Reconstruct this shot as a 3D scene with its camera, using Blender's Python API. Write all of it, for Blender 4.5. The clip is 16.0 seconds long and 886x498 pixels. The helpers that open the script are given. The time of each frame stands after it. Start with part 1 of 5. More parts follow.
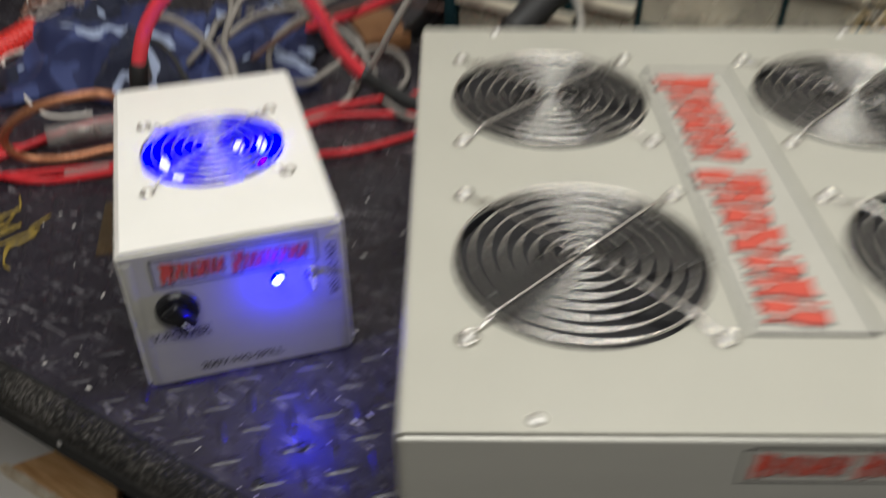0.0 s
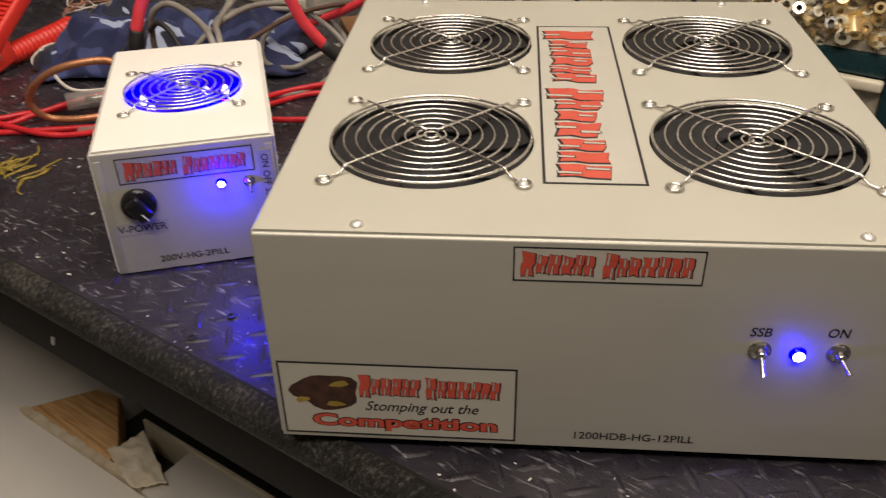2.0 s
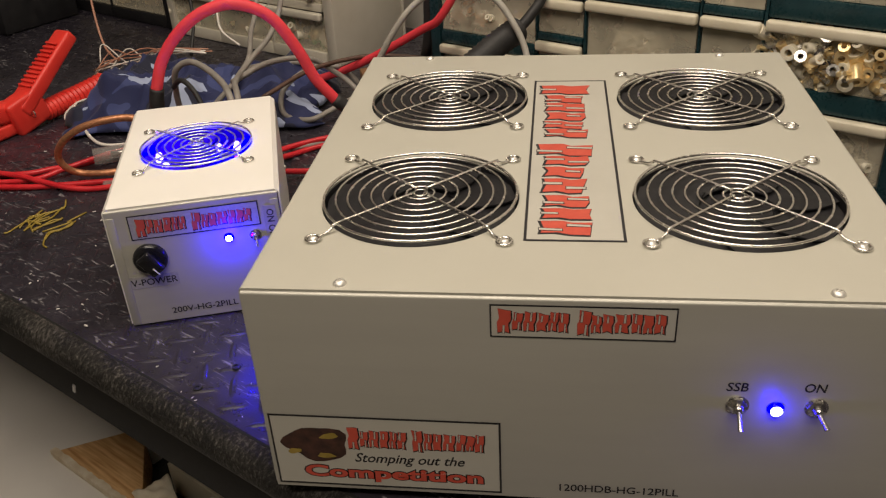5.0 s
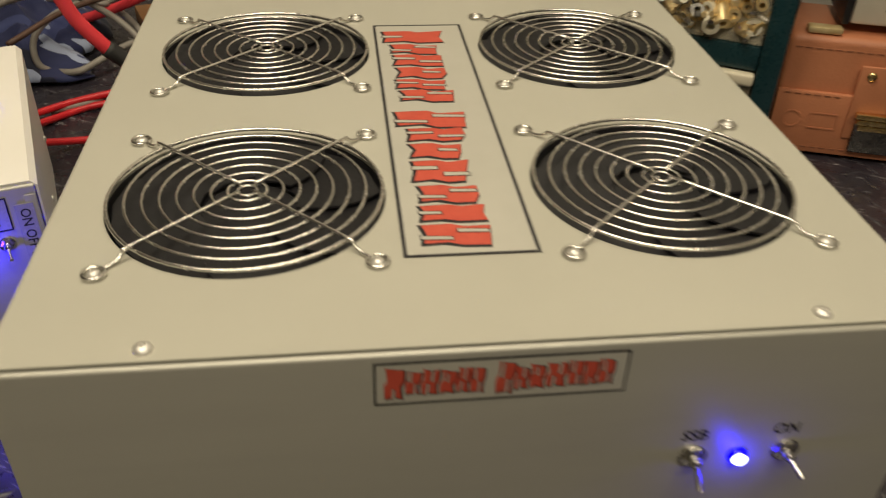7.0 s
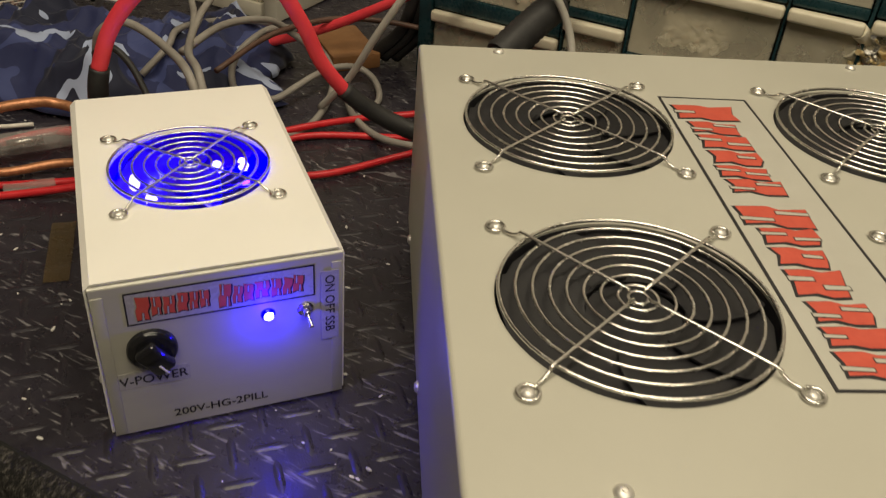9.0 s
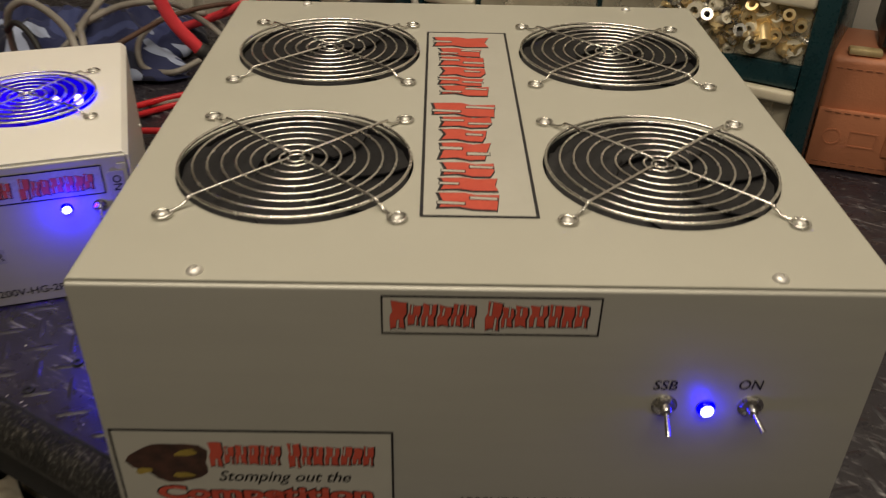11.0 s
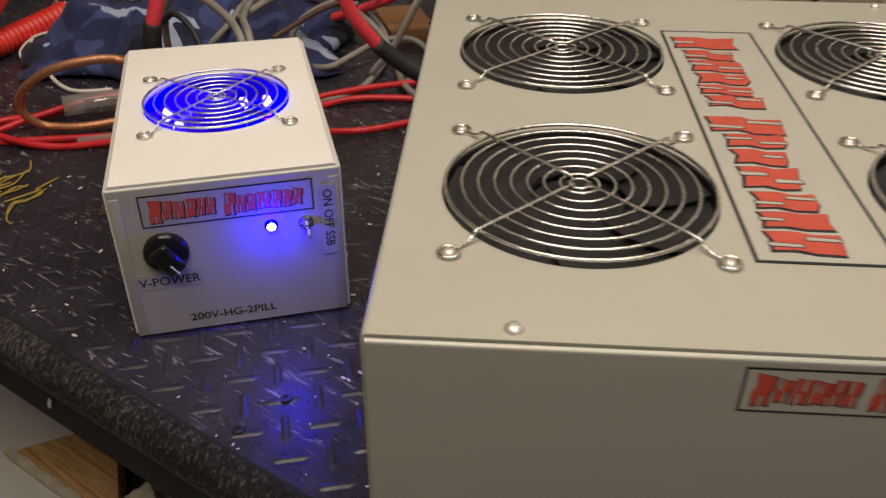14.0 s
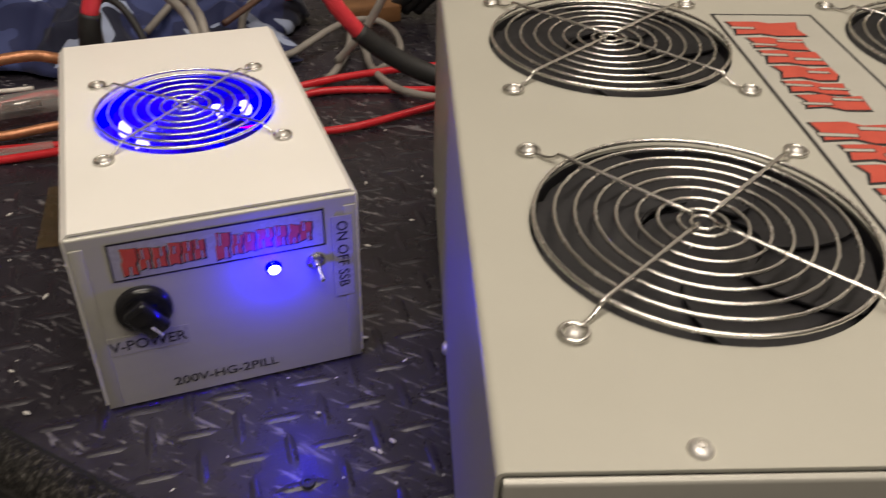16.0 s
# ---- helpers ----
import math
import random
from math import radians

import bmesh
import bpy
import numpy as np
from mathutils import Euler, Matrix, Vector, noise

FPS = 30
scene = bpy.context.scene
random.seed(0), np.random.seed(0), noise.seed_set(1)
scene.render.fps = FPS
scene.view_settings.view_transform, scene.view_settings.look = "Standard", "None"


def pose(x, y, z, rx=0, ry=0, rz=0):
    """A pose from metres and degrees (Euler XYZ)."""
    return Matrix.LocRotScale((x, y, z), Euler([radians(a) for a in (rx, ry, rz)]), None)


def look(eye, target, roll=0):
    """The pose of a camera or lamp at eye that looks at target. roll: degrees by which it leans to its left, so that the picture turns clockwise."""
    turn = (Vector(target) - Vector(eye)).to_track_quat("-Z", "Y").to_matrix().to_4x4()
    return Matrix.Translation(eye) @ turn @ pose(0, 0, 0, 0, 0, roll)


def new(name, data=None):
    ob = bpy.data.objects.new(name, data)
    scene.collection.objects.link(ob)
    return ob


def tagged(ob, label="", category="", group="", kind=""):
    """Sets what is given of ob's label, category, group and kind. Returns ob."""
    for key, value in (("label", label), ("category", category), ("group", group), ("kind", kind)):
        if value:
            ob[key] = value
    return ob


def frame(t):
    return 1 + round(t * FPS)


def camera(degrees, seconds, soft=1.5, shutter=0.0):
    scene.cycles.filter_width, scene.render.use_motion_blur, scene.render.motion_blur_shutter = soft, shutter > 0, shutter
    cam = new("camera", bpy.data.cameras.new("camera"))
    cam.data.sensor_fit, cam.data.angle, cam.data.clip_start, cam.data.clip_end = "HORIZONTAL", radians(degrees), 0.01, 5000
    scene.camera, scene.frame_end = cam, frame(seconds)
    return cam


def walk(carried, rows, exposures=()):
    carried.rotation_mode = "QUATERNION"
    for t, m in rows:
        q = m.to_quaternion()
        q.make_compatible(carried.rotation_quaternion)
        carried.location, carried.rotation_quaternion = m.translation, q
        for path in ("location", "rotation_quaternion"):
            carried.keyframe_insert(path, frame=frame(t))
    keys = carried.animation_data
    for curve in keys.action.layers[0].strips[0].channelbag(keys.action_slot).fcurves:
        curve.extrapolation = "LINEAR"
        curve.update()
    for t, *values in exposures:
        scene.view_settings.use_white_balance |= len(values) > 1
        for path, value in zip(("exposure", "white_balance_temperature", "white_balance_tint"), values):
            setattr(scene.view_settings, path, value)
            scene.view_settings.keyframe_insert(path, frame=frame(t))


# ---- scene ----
cam = camera(54.5, 16.0, 1.2, 1.0)
PATH = [
    (0, (-0.152, -0.257, 0.383), (-0.162, 1.339, -0.822), 0.0),
    (0.1, (-0.137, -0.273, 0.394), (-0.152, 1.354, -0.769), 0.3),
    (0.5, (-0.071, -0.337, 0.409), (-0.075, 1.352, -0.662), 0.7),
    (1, (-0.034, -0.357, 0.371), (-0.067, 1.347, -0.676), -1.0),
    (1.5, (-0.036, -0.368, 0.352), (-0.127, 1.314, -0.727), -0.7),
    (2, (-0.046, -0.394, 0.359), (-0.195, 1.277, -0.729), -1.2),
    (2.5, (-0.043, -0.397, 0.37), (-0.239, 1.284, -0.696), -2.3),
    (3, (-0.037, -0.397, 0.378), (-0.271, 1.303, -0.651), -3.1),
    (3.2, (-0.039, -0.394, 0.378), (-0.283, 1.307, -0.645), -3.5),
    (5.3, (-0.012, -0.398, 0.373), (-0.262, 1.31, -0.636), -3.3),
    (5.5, (-0.016, -0.383, 0.369), (-0.226, 1.331, -0.64), -2.2),
    (6, (-0.017, -0.351, 0.361), (-0.056, 1.362, -0.67), 0.6),
    (6.5, (-0.031, -0.308, 0.339), (0.098, 1.362, -0.754), 2.0),
    (7, (-0.05, -0.268, 0.337), (0.171, 1.358, -0.807), 2.0),
    (7.5, (-0.092, -0.229, 0.336), (0.155, 1.371, -0.838), 3.4),
    (8, (-0.155, -0.205, 0.345), (0.049, 1.401, -0.829), 4.7),
    (8.5, (-0.193, -0.208, 0.355), (-0.016, 1.419, -0.795), 5.1),
    (9, (-0.202, -0.215, 0.357), (-0.021, 1.412, -0.793), 5.1),
    (9.5, (-0.143, -0.238, 0.356), (0.032, 1.365, -0.827), 5.0),
    (10, (-0.057, -0.264, 0.356), (0.069, 1.342, -0.83), 3.8),
    (10.2, (-0.036, -0.277, 0.354), (0.072, 1.342, -0.816), 3.4),
    (12.3, (-0.018, -0.38, 0.335), (-0.122, 1.326, -0.703), -0.3),
    (12.5, (-0.028, -0.371, 0.339), (-0.145, 1.332, -0.703), -0.0),
    (13, (-0.071, -0.334, 0.342), (-0.225, 1.365, -0.703), -0.1),
    (13.5, (-0.104, -0.303, 0.333), (-0.241, 1.381, -0.738), -0.4),
    (14, (-0.129, -0.269, 0.327), (-0.232, 1.386, -0.791), 0.3),
    (14.5, (-0.156, -0.252, 0.321), (-0.246, 1.385, -0.824), 0.6),
    (15, (-0.189, -0.226, 0.314), (-0.251, 1.403, -0.845), 0.5),
    (15.5, (-0.196, -0.196, 0.305), (-0.178, 1.422, -0.871), 0.6),
    (16, (-0.193, -0.183, 0.307), (-0.094, 1.432, -0.869), 1.8),
]
EXPOSURES = [(0.0, 0.05, 5100, 16), (0.5, 0.31, 5950, 16), (1.0, -0.33, 6200, 15), (1.5, -0.18, 5950, 19), (2.0, 0.26, 5850, 22), (3.0, 0.10, 5880, 22), (5.5, 0.03, 5950, 21), (6.0, 0.02, 6050, 18), (6.5, -0.08, 6120, 16), (7.0, -0.09, 6230, 13), (7.5, -0.52, 6350, 11), (8.0, -0.43, 6280, 11), (8.5, -0.18, 6100, 13), (9.0, -0.18, 6200, 13), (9.5, -0.24, 6300, 12), (10.0, -0.68, 6300, 13), (12.5, 0.28, 5620, 21), (13.0, -0.12, 5900, 21), (14.0, -0.20, 5800, 21), (15.0, -0.15, 5700, 20), (16.0, -0.12, 5700, 21)]
walk(cam, [(t, look(eye, target, roll)) for t, eye, target, roll in PATH],
     exposures=EXPOSURES)

# ---- world, lamps, exposure ----
world = bpy.data.worlds.new("room_air")
scene.world = world
world.use_nodes = True
world.node_tree.nodes["Background"].inputs["Color"].default_value = (0.9, 0.8, 0.65, 1)
world.node_tree.nodes["Background"].inputs["Strength"].default_value = 0.02

WARM = (1.0, 0.865, 0.60)
BLUE = (0.013, 0.003, 1.0)


def area_lamp(name, eye, target, sx, sy, watts, colour):
    data = bpy.data.lights.new(name, "AREA")
    data.shape, data.size, data.size_y, data.energy, data.color = "RECTANGLE", sx, sy, watts, colour
    ob = new(name, data)
    ob.matrix_world = look(eye, target)
    return ob


def point_lamp(name, place, watts, colour, radius):
    data = bpy.data.lights.new(name, "POINT")
    data.energy, data.color, data.shadow_soft_size = watts, colour, radius
    ob = new(name, data)
    ob.location = place
    return ob


area_lamp("ceiling_lamp", (-0.16, 0.15, 1.42), (-0.14, 0.12, 0.0), 1.45, 0.26, 13.8, WARM)
# unseen fill lamp, added to brighten the fronts, the drawers and the cart
area_lamp("fill_lamp_behind", (0.06, -0.78, 1.42), (0.05, -0.55, 0.0), 1.25, 0.26, 13.8, WARM)

# ---- materials ----


def material(name):
    m = bpy.data.materials.new(name)
    m.use_nodes = True
    nt = m.node_tree
    return m, nt, nt.nodes["Principled BSDF"], nt.links


def noise_node(nt, scale, detail=4.0, rough=0.55, space="Object", stretch=None):
    tc = nt.nodes.new("ShaderNodeTexCoord")
    n = nt.nodes.new("ShaderNodeTexNoise")
    n.inputs["Scale"].default_value = scale
    n.inputs["Detail"].default_value = detail
    n.inputs["Roughness"].default_value = rough
    src = tc.outputs[space]
    if stretch:
        mp = nt.nodes.new("ShaderNodeMapping")
        mp.inputs["Scale"].default_value = stretch
        nt.links.new(src, mp.inputs["Vector"])
        src = mp.outputs["Vector"]
    nt.links.new(src, n.inputs["Vector"])
    return n


def ramp(nt, src, stops, constant=False):
    r = nt.nodes.new("ShaderNodeValToRGB")
    if constant:
        r.color_ramp.interpolation = "CONSTANT"
    while len(r.color_ramp.elements) < len(stops):
        r.color_ramp.elements.new(0.5)
    for el, (p, c) in zip(r.color_ramp.elements, stops):
        el.position, el.color = p, (*c, 1)
    nt.links.new(src, r.inputs["Fac"])
    return r


def bump(nt, bsdf, src, strength, distance=0.001):
    b = nt.nodes.new("ShaderNodeBump")
    b.inputs["Strength"].default_value = strength
    b.inputs["Distance"].default_value = distance
    nt.links.new(src, b.inputs["Height"])
    nt.links.new(b.outputs["Normal"], bsdf.inputs["Normal"])


def surface(name, low, high, scale=30.0, rough=(0.4, 0.55), metal=0.0, relief=0.1, fine=400.0, stretch=None, coat=0.0, depth=0.0006):
    """A surface whose colour drifts between two tones, with a finer grain in gloss and relief."""
    m, nt, b, ln = material(name)
    big = noise_node(nt, scale, stretch=stretch)
    small = noise_node(nt, fine, 3.0, stretch=stretch)
    ln.new(ramp(nt, big.outputs["Fac"], [(0.3, low), (0.7, high)]).outputs["Color"], b.inputs["Base Color"])
    mix = nt.nodes.new("ShaderNodeMath")
    mix.operation = "MULTIPLY"
    ln.new(big.outputs["Fac"], mix.inputs[0])
    ln.new(small.outputs["Fac"], mix.inputs[1])
    mr = nt.nodes.new("ShaderNodeMapRange")
    mr.inputs["From Min"].default_value, mr.inputs["From Max"].default_value = 0.12, 0.42
    mr.inputs["To Min"].default_value, mr.inputs["To Max"].default_value = rough
    ln.new(mix.outputs[0], mr.inputs["Value"])
    ln.new(mr.outputs[0], b.inputs["Roughness"])
    b.inputs["Metallic"].default_value = metal
    b.inputs["Coat Weight"].default_value = coat
    if relief:
        bump(nt, b, small.outputs["Fac"], relief, depth)
    return m


M_CASE = surface("satin_grey_paint", (0.47, 0.457, 0.39), (0.50, 0.487, 0.418), 9, (0.34, 0.46), 0.0, 0.08, 1800)
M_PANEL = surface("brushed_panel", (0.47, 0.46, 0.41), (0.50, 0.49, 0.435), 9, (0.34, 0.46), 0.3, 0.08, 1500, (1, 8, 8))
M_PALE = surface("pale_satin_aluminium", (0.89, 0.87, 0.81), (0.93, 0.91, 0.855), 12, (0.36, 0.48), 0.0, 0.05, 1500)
M_CHROME = surface("chrome_wire", (0.72, 0.70, 0.66), (0.80, 0.78, 0.74), 60, (0.20, 0.30), 1.0, 0.0)
M_STEEL = surface("zinc_steel", (0.60, 0.59, 0.56), (0.72, 0.70, 0.66), 90, (0.18, 0.34), 1.0, 0.05)
M_SCREW = surface("nickel_screw_heads", (0.78, 0.76, 0.71), (0.86, 0.84, 0.80), 90, (0.38, 0.5), 0.75, 0.05)
M_DARKSTEEL = surface("dark_steel", (0.22, 0.21, 0.20), (0.34, 0.33, 0.31), 90, (0.22, 0.36), 1.0, 0.05)
M_BLACK = surface("black_plastic", (0.012, 0.012, 0.014), (0.022, 0.022, 0.024), 50, (0.30, 0.46), 0.0, 0.06)
M_KNOB = surface("glossy_black_bakelite", (0.008, 0.008, 0.010), (0.014, 0.014, 0.016), 50, (0.10, 0.18), 0.0, 0.03)
M_FANBLACK = surface("black_fan_plastic", (0.009, 0.0085, 0.011), (0.014, 0.0135, 0.016), 60, (0.42, 0.55), 0.0, 0.05)
M_RUBBER = surface("black_rubber", (0.014, 0.014, 0.015), (0.028, 0.027, 0.027), 80, (0.5, 0.7), 0.0, 0.15)
M_INK = surface("black_ink", (0.012, 0.011, 0.014), (0.02, 0.018, 0.022), 200, (0.4, 0.5), 0.0, 0.0)
M_REDINK = surface("red_ink", (0.53, 0.070, 0.040), (0.61, 0.095, 0.055), 160, (0.4, 0.5), 0.0, 0.0)
M_WHITEINK = surface("white_paint", (0.75, 0.74, 0.72), (0.82, 0.81, 0.79), 200, (0.4, 0.5), 0.0, 0.0)
M_BROWNINK = surface("brown_ink", (0.020, 0.009, 0.007), (0.085, 0.034, 0.022), 160, (0.45, 0.55), 0.0, 0.0)
M_LABEL = surface("clear_label_film", (0.475, 0.462, 0.405), (0.505, 0.492, 0.435), 40, (0.36, 0.46), 0.0, 0.0)
M_LABELPALE = surface("tape_label_film", (0.36, 0.35, 0.335), (0.40, 0.39, 0.375), 40, (0.22, 0.34), 0.0, 0.0)
M_REDWIRE = surface("red_insulation", (0.55, 0.012, 0.02), (0.70, 0.03, 0.035), 60, (0.3, 0.45), 0.0, 0.05)
M_REDCABLE = surface("red_cable_jacket", (0.72, 0.036, 0.052), (0.84, 0.058, 0.074), 40, (0.55, 0.7), 0.0, 0.1)
M_GREYCABLE = surface("grey_cable_jacket", (0.22, 0.20, 0.18), (0.32, 0.30, 0.27), 50, (0.4, 0.6), 0.0, 0.08)
M_COAX = surface("pale_coax_jacket", (0.38, 0.36, 0.32), (0.48, 0.46, 0.41), 50, (0.4, 0.6), 0.0, 0.08)
M_COPPER = surface("copper_braid", (0.42, 0.17, 0.08), (0.62, 0.30, 0.15), 300, (0.3, 0.5), 0.55, 0.3, 900)
M_WHITEWIRE = surface("white_wire", (0.66, 0.62, 0.56), (0.84, 0.80, 0.74), 120, (0.4, 0.55))
M_TANWIRE = surface("tan_wire", (0.42, 0.20, 0.13), (0.52, 0.27, 0.18), 120, (0.4, 0.55))
M_TAN_DARK = surface("dark_brown_insulation", (0.075, 0.04, 0.028), (0.12, 0.065, 0.045), 120, (0.45, 0.6))
M_YELLOW = surface("yellow_insulation", (0.24, 0.17, 0.02), (0.38, 0.28, 0.05), 120, (0.4, 0.6))
M_CLAMP = surface("red_clamp_plastic", (0.76, 0.035, 0.022), (0.86, 0.055, 0.034), 30, (0.35, 0.5), 0.0, 0.1)
M_TEAL = surface("dark_teal_plastic", (0.008, 0.034, 0.042), (0.013, 0.050, 0.062), 30, (0.22, 0.36), 0.0, 0.06)
M_LIP = surface("milky_drawer_plastic", (0.76, 0.695, 0.53), (0.84, 0.78, 0.62), 60, (0.3, 0.45), 0.0, 0.06)
M_OFFWHITE = surface("off_white_plastic", (0.62, 0.58, 0.48), (0.72, 0.68, 0.58), 14, (0.4, 0.55), 0.0, 0.06)
M_BRASS = surface("brass", (0.82, 0.60, 0.26), (0.94, 0.78, 0.46), 120, (0.28, 0.42), 0.6, 0.05)
M_NYLON = surface("nylon", (0.80, 0.74, 0.56), (0.90, 0.85, 0.72), 120, (0.4, 0.55))
M_GREENBIT = surface("green_plastic", (0.03, 0.22, 0.05), (0.06, 0.32, 0.08), 120, (0.4, 0.55))
M_ORANGEBIT = surface("orange_plastic", (0.60, 0.27, 0.07), (0.7, 0.36, 0.12), 120, (0.4, 0.55))
M_WALL = surface("painted_wall", (0.54, 0.515, 0.465), (0.60, 0.575, 0.52), 3, (0.6, 0.75), 0.0, 0.1, 250)
M_CEILING = surface("ceiling_paint", (0.62, 0.60, 0.56), (0.68, 0.66, 0.62), 3, (0.7, 0.8), 0.0, 0.1, 250)
M_FLOOR = surface("grey_floor_paint", (0.20, 0.19, 0.175), (0.27, 0.255, 0.235), 5, (0.45, 0.65), 0.0, 0.1, 160)
M_GREYBOARD = surface("grey_board", (0.72, 0.69, 0.645), (0.80, 0.77, 0.72), 7, (0.45, 0.6), 0.0, 0.1, 200)
M_PINE = surface("pine_wood", (0.48, 0.23, 0.075), (0.84, 0.56, 0.26), 40, (0.5, 0.65), 0.0, 0.2, 160, (0.5, 7, 7))
M_PALEWOOD = surface("raw_board_edge", (0.62, 0.50, 0.33), (0.84, 0.77, 0.62), 60, (0.6, 0.75), 0.0, 0.3, 300)
M_RAG = surface("cream_rag_cloth", (0.74, 0.64, 0.47), (0.90, 0.83, 0.68), 60, (0.75, 0.85), 0.0, 0.3, 500)
M_APRON = surface("matt_black_apron", (0.004, 0.004, 0.004), (0.010, 0.010, 0.010), 60, (0.85, 0.95), 0.0, 0.3, 500)
M_CARD = surface("brown_board", (0.20, 0.09, 0.03), (0.30, 0.15, 0.06), 40, (0.5, 0.65), 0.0, 0.2)
M_GOLD = surface("gilt_metal", (0.72, 0.50, 0.20), (0.85, 0.65, 0.32), 90, (0.18, 0.3), 1.0, 0.05)
M_STITCH = surface("leather_stitching", (0.26, 0.10, 0.05), (0.34, 0.14, 0.07), 90, (0.6, 0.7))
M_FOAM = surface("debris", (0.55, 0.53, 0.5), (0.75, 0.73, 0.7), 90, (0.4, 0.6))


def make_leather():
    m, nt, b, ln = material("brown_leather")
    big = noise_node(nt, 18)
    vor = nt.nodes.new("ShaderNodeTexVoronoi")
    vor.inputs["Scale"].default_value = 520
    tc = nt.nodes.new("ShaderNodeTexCoord")
    ln.new(tc.outputs["Object"], vor.inputs["Vector"])
    ln.new(ramp(nt, big.outputs["Fac"], [(0.3, (0.47, 0.180, 0.088)), (0.7, (0.58, 0.228, 0.112))]).outputs["Color"], b.inputs["Base Color"])
    b.inputs["Roughness"].default_value = 0.48
    bump(nt, b, vor.outputs["Distance"], 0.25, 0.0006)
    return m


def make_camo():
    m, nt, b, ln = material("blue_camouflage_cloth")
    n1 = noise_node(nt, 17, 1.5, 0.4)
    n2 = noise_node(nt, 24, 1.5, 0.4, stretch=(1, 1.3, 0.9))
    n2.inputs["Distortion"].default_value = 0.6
    n1.inputs["Distortion"].default_value = 0.5
    weave = noise_node(nt, 1400, 2)
    base = ramp(nt, n1.outputs["Fac"], [(0.0, (0.007, 0.010, 0.034)), (0.45, (0.014, 0.021, 0.090)), (0.58, (0.042, 0.058, 0.185))], True)
    top = ramp(nt, n2.outputs["Fac"], [(0.0, (0, 0, 0)), (0.585, (1, 1, 1))], True)
    mix = nt.nodes.new("ShaderNodeMix")
    mix.data_type = "RGBA"
    ln.new(top.outputs["Color"], mix.inputs["Factor"])
    ln.new(base.outputs["Color"], mix.inputs["A"])
    mix.inputs["B"].default_value = (0.36, 0.42, 0.60, 1)
    ln.new(mix.outputs["Result"], b.inputs["Base Color"])
    b.inputs["Roughness"].default_value = 0.75
    b.inputs["Sheen Weight"].default_value = 0.15
    bump(nt, b, weave.outputs["Fac"], 0.25, 0.0006)
    return m


def make_tread(name, low, high):
    """Worn dark tread plate: smears and scuffs in gloss, tiny pale scratches."""
    m, nt, b, ln = material(name)
    big = noise_node(nt, 14, 5, 0.65)
    mid = noise_node(nt, 90, 4, 0.6)
    fine = noise_node(nt, 900, 2)
    scr = noise_node(nt, 60, 2, stretch=(1, 14, 1))
    col = ramp(nt, big.outputs["Fac"], [(0.3, low), (0.72, high)])
    spots = ramp(nt, mid.outputs["Fac"], [(0.0, (0, 0, 0)), (0.66, (0, 0, 0)), (0.74, (1, 1, 1))])
    mix = nt.nodes.new("ShaderNodeMix")
    mix.data_type = "RGBA"
    ln.new(spots.outputs["Color"], mix.inputs["Factor"])
    ln.new(col.outputs["Color"], mix.inputs["A"])
    mix.inputs["B"].default_value = (0.09, 0.085, 0.085, 1)
    worn = mix.outputs["Result"]
    for turn, freq in ((0.5, 150), (2.0, 190), (1.2, 120)):
        tc = nt.nodes.new("ShaderNodeTexCoord")
        mp = nt.nodes.new("ShaderNodeMapping")
        mp.inputs["Rotation"].default_value = (0, 0, turn)
        mp.inputs["Scale"].default_value = (0.16, 1, 1)
        ln.new(tc.outputs["Object"], mp.inputs["Vector"])
        hair = nt.nodes.new("ShaderNodeTexNoise")
        hair.inputs["Scale"].default_value = freq
        hair.inputs["Detail"].default_value = 2
        hair.inputs["Distortion"].default_value = 2.2
        ln.new(mp.outputs["Vector"], hair.inputs["Vector"])
        line = ramp(nt, hair.outputs["Fac"], [(0.0, (0, 0, 0)), (0.655, (0, 0, 0)), (0.73, (0.85, 0.85, 0.85))])
        over = nt.nodes.new("ShaderNodeMix")
        over.data_type = "RGBA"
        ln.new(line.outputs["Color"], over.inputs["Factor"])
        ln.new(worn, over.inputs["A"])
        over.inputs["B"].default_value = (0.23, 0.22, 0.235, 1)
        worn = over.outputs["Result"]
    ln.new(worn, b.inputs["Base Color"])
    mr = nt.nodes.new("ShaderNodeMapRange")
    mr.inputs["From Min"].default_value, mr.inputs["From Max"].default_value = 0.3, 0.7
    mr.inputs["To Min"].default_value, mr.inputs["To Max"].default_value = 0.20, 0.46
    ln.new(mid.outputs["Fac"], mr.inputs["Value"])
    ln.new(mr.outputs[0], b.inputs["Roughness"])
    add = nt.nodes.new("ShaderNodeMath")
    ln.new(fine.outputs["Fac"], add.inputs[0])
    soft = nt.nodes.new("ShaderNodeMath")
    soft.operation = "MULTIPLY"
    soft.inputs[1].default_value = 0.3
    ln.new(scr.outputs["Fac"], soft.inputs[0])
    ln.new(soft.outputs[0], add.inputs[1])
    bump(nt, b, add.outputs[0], 0.22, 0.0008)
    b.inputs["Specular IOR Level"].default_value = 0.6
    return m


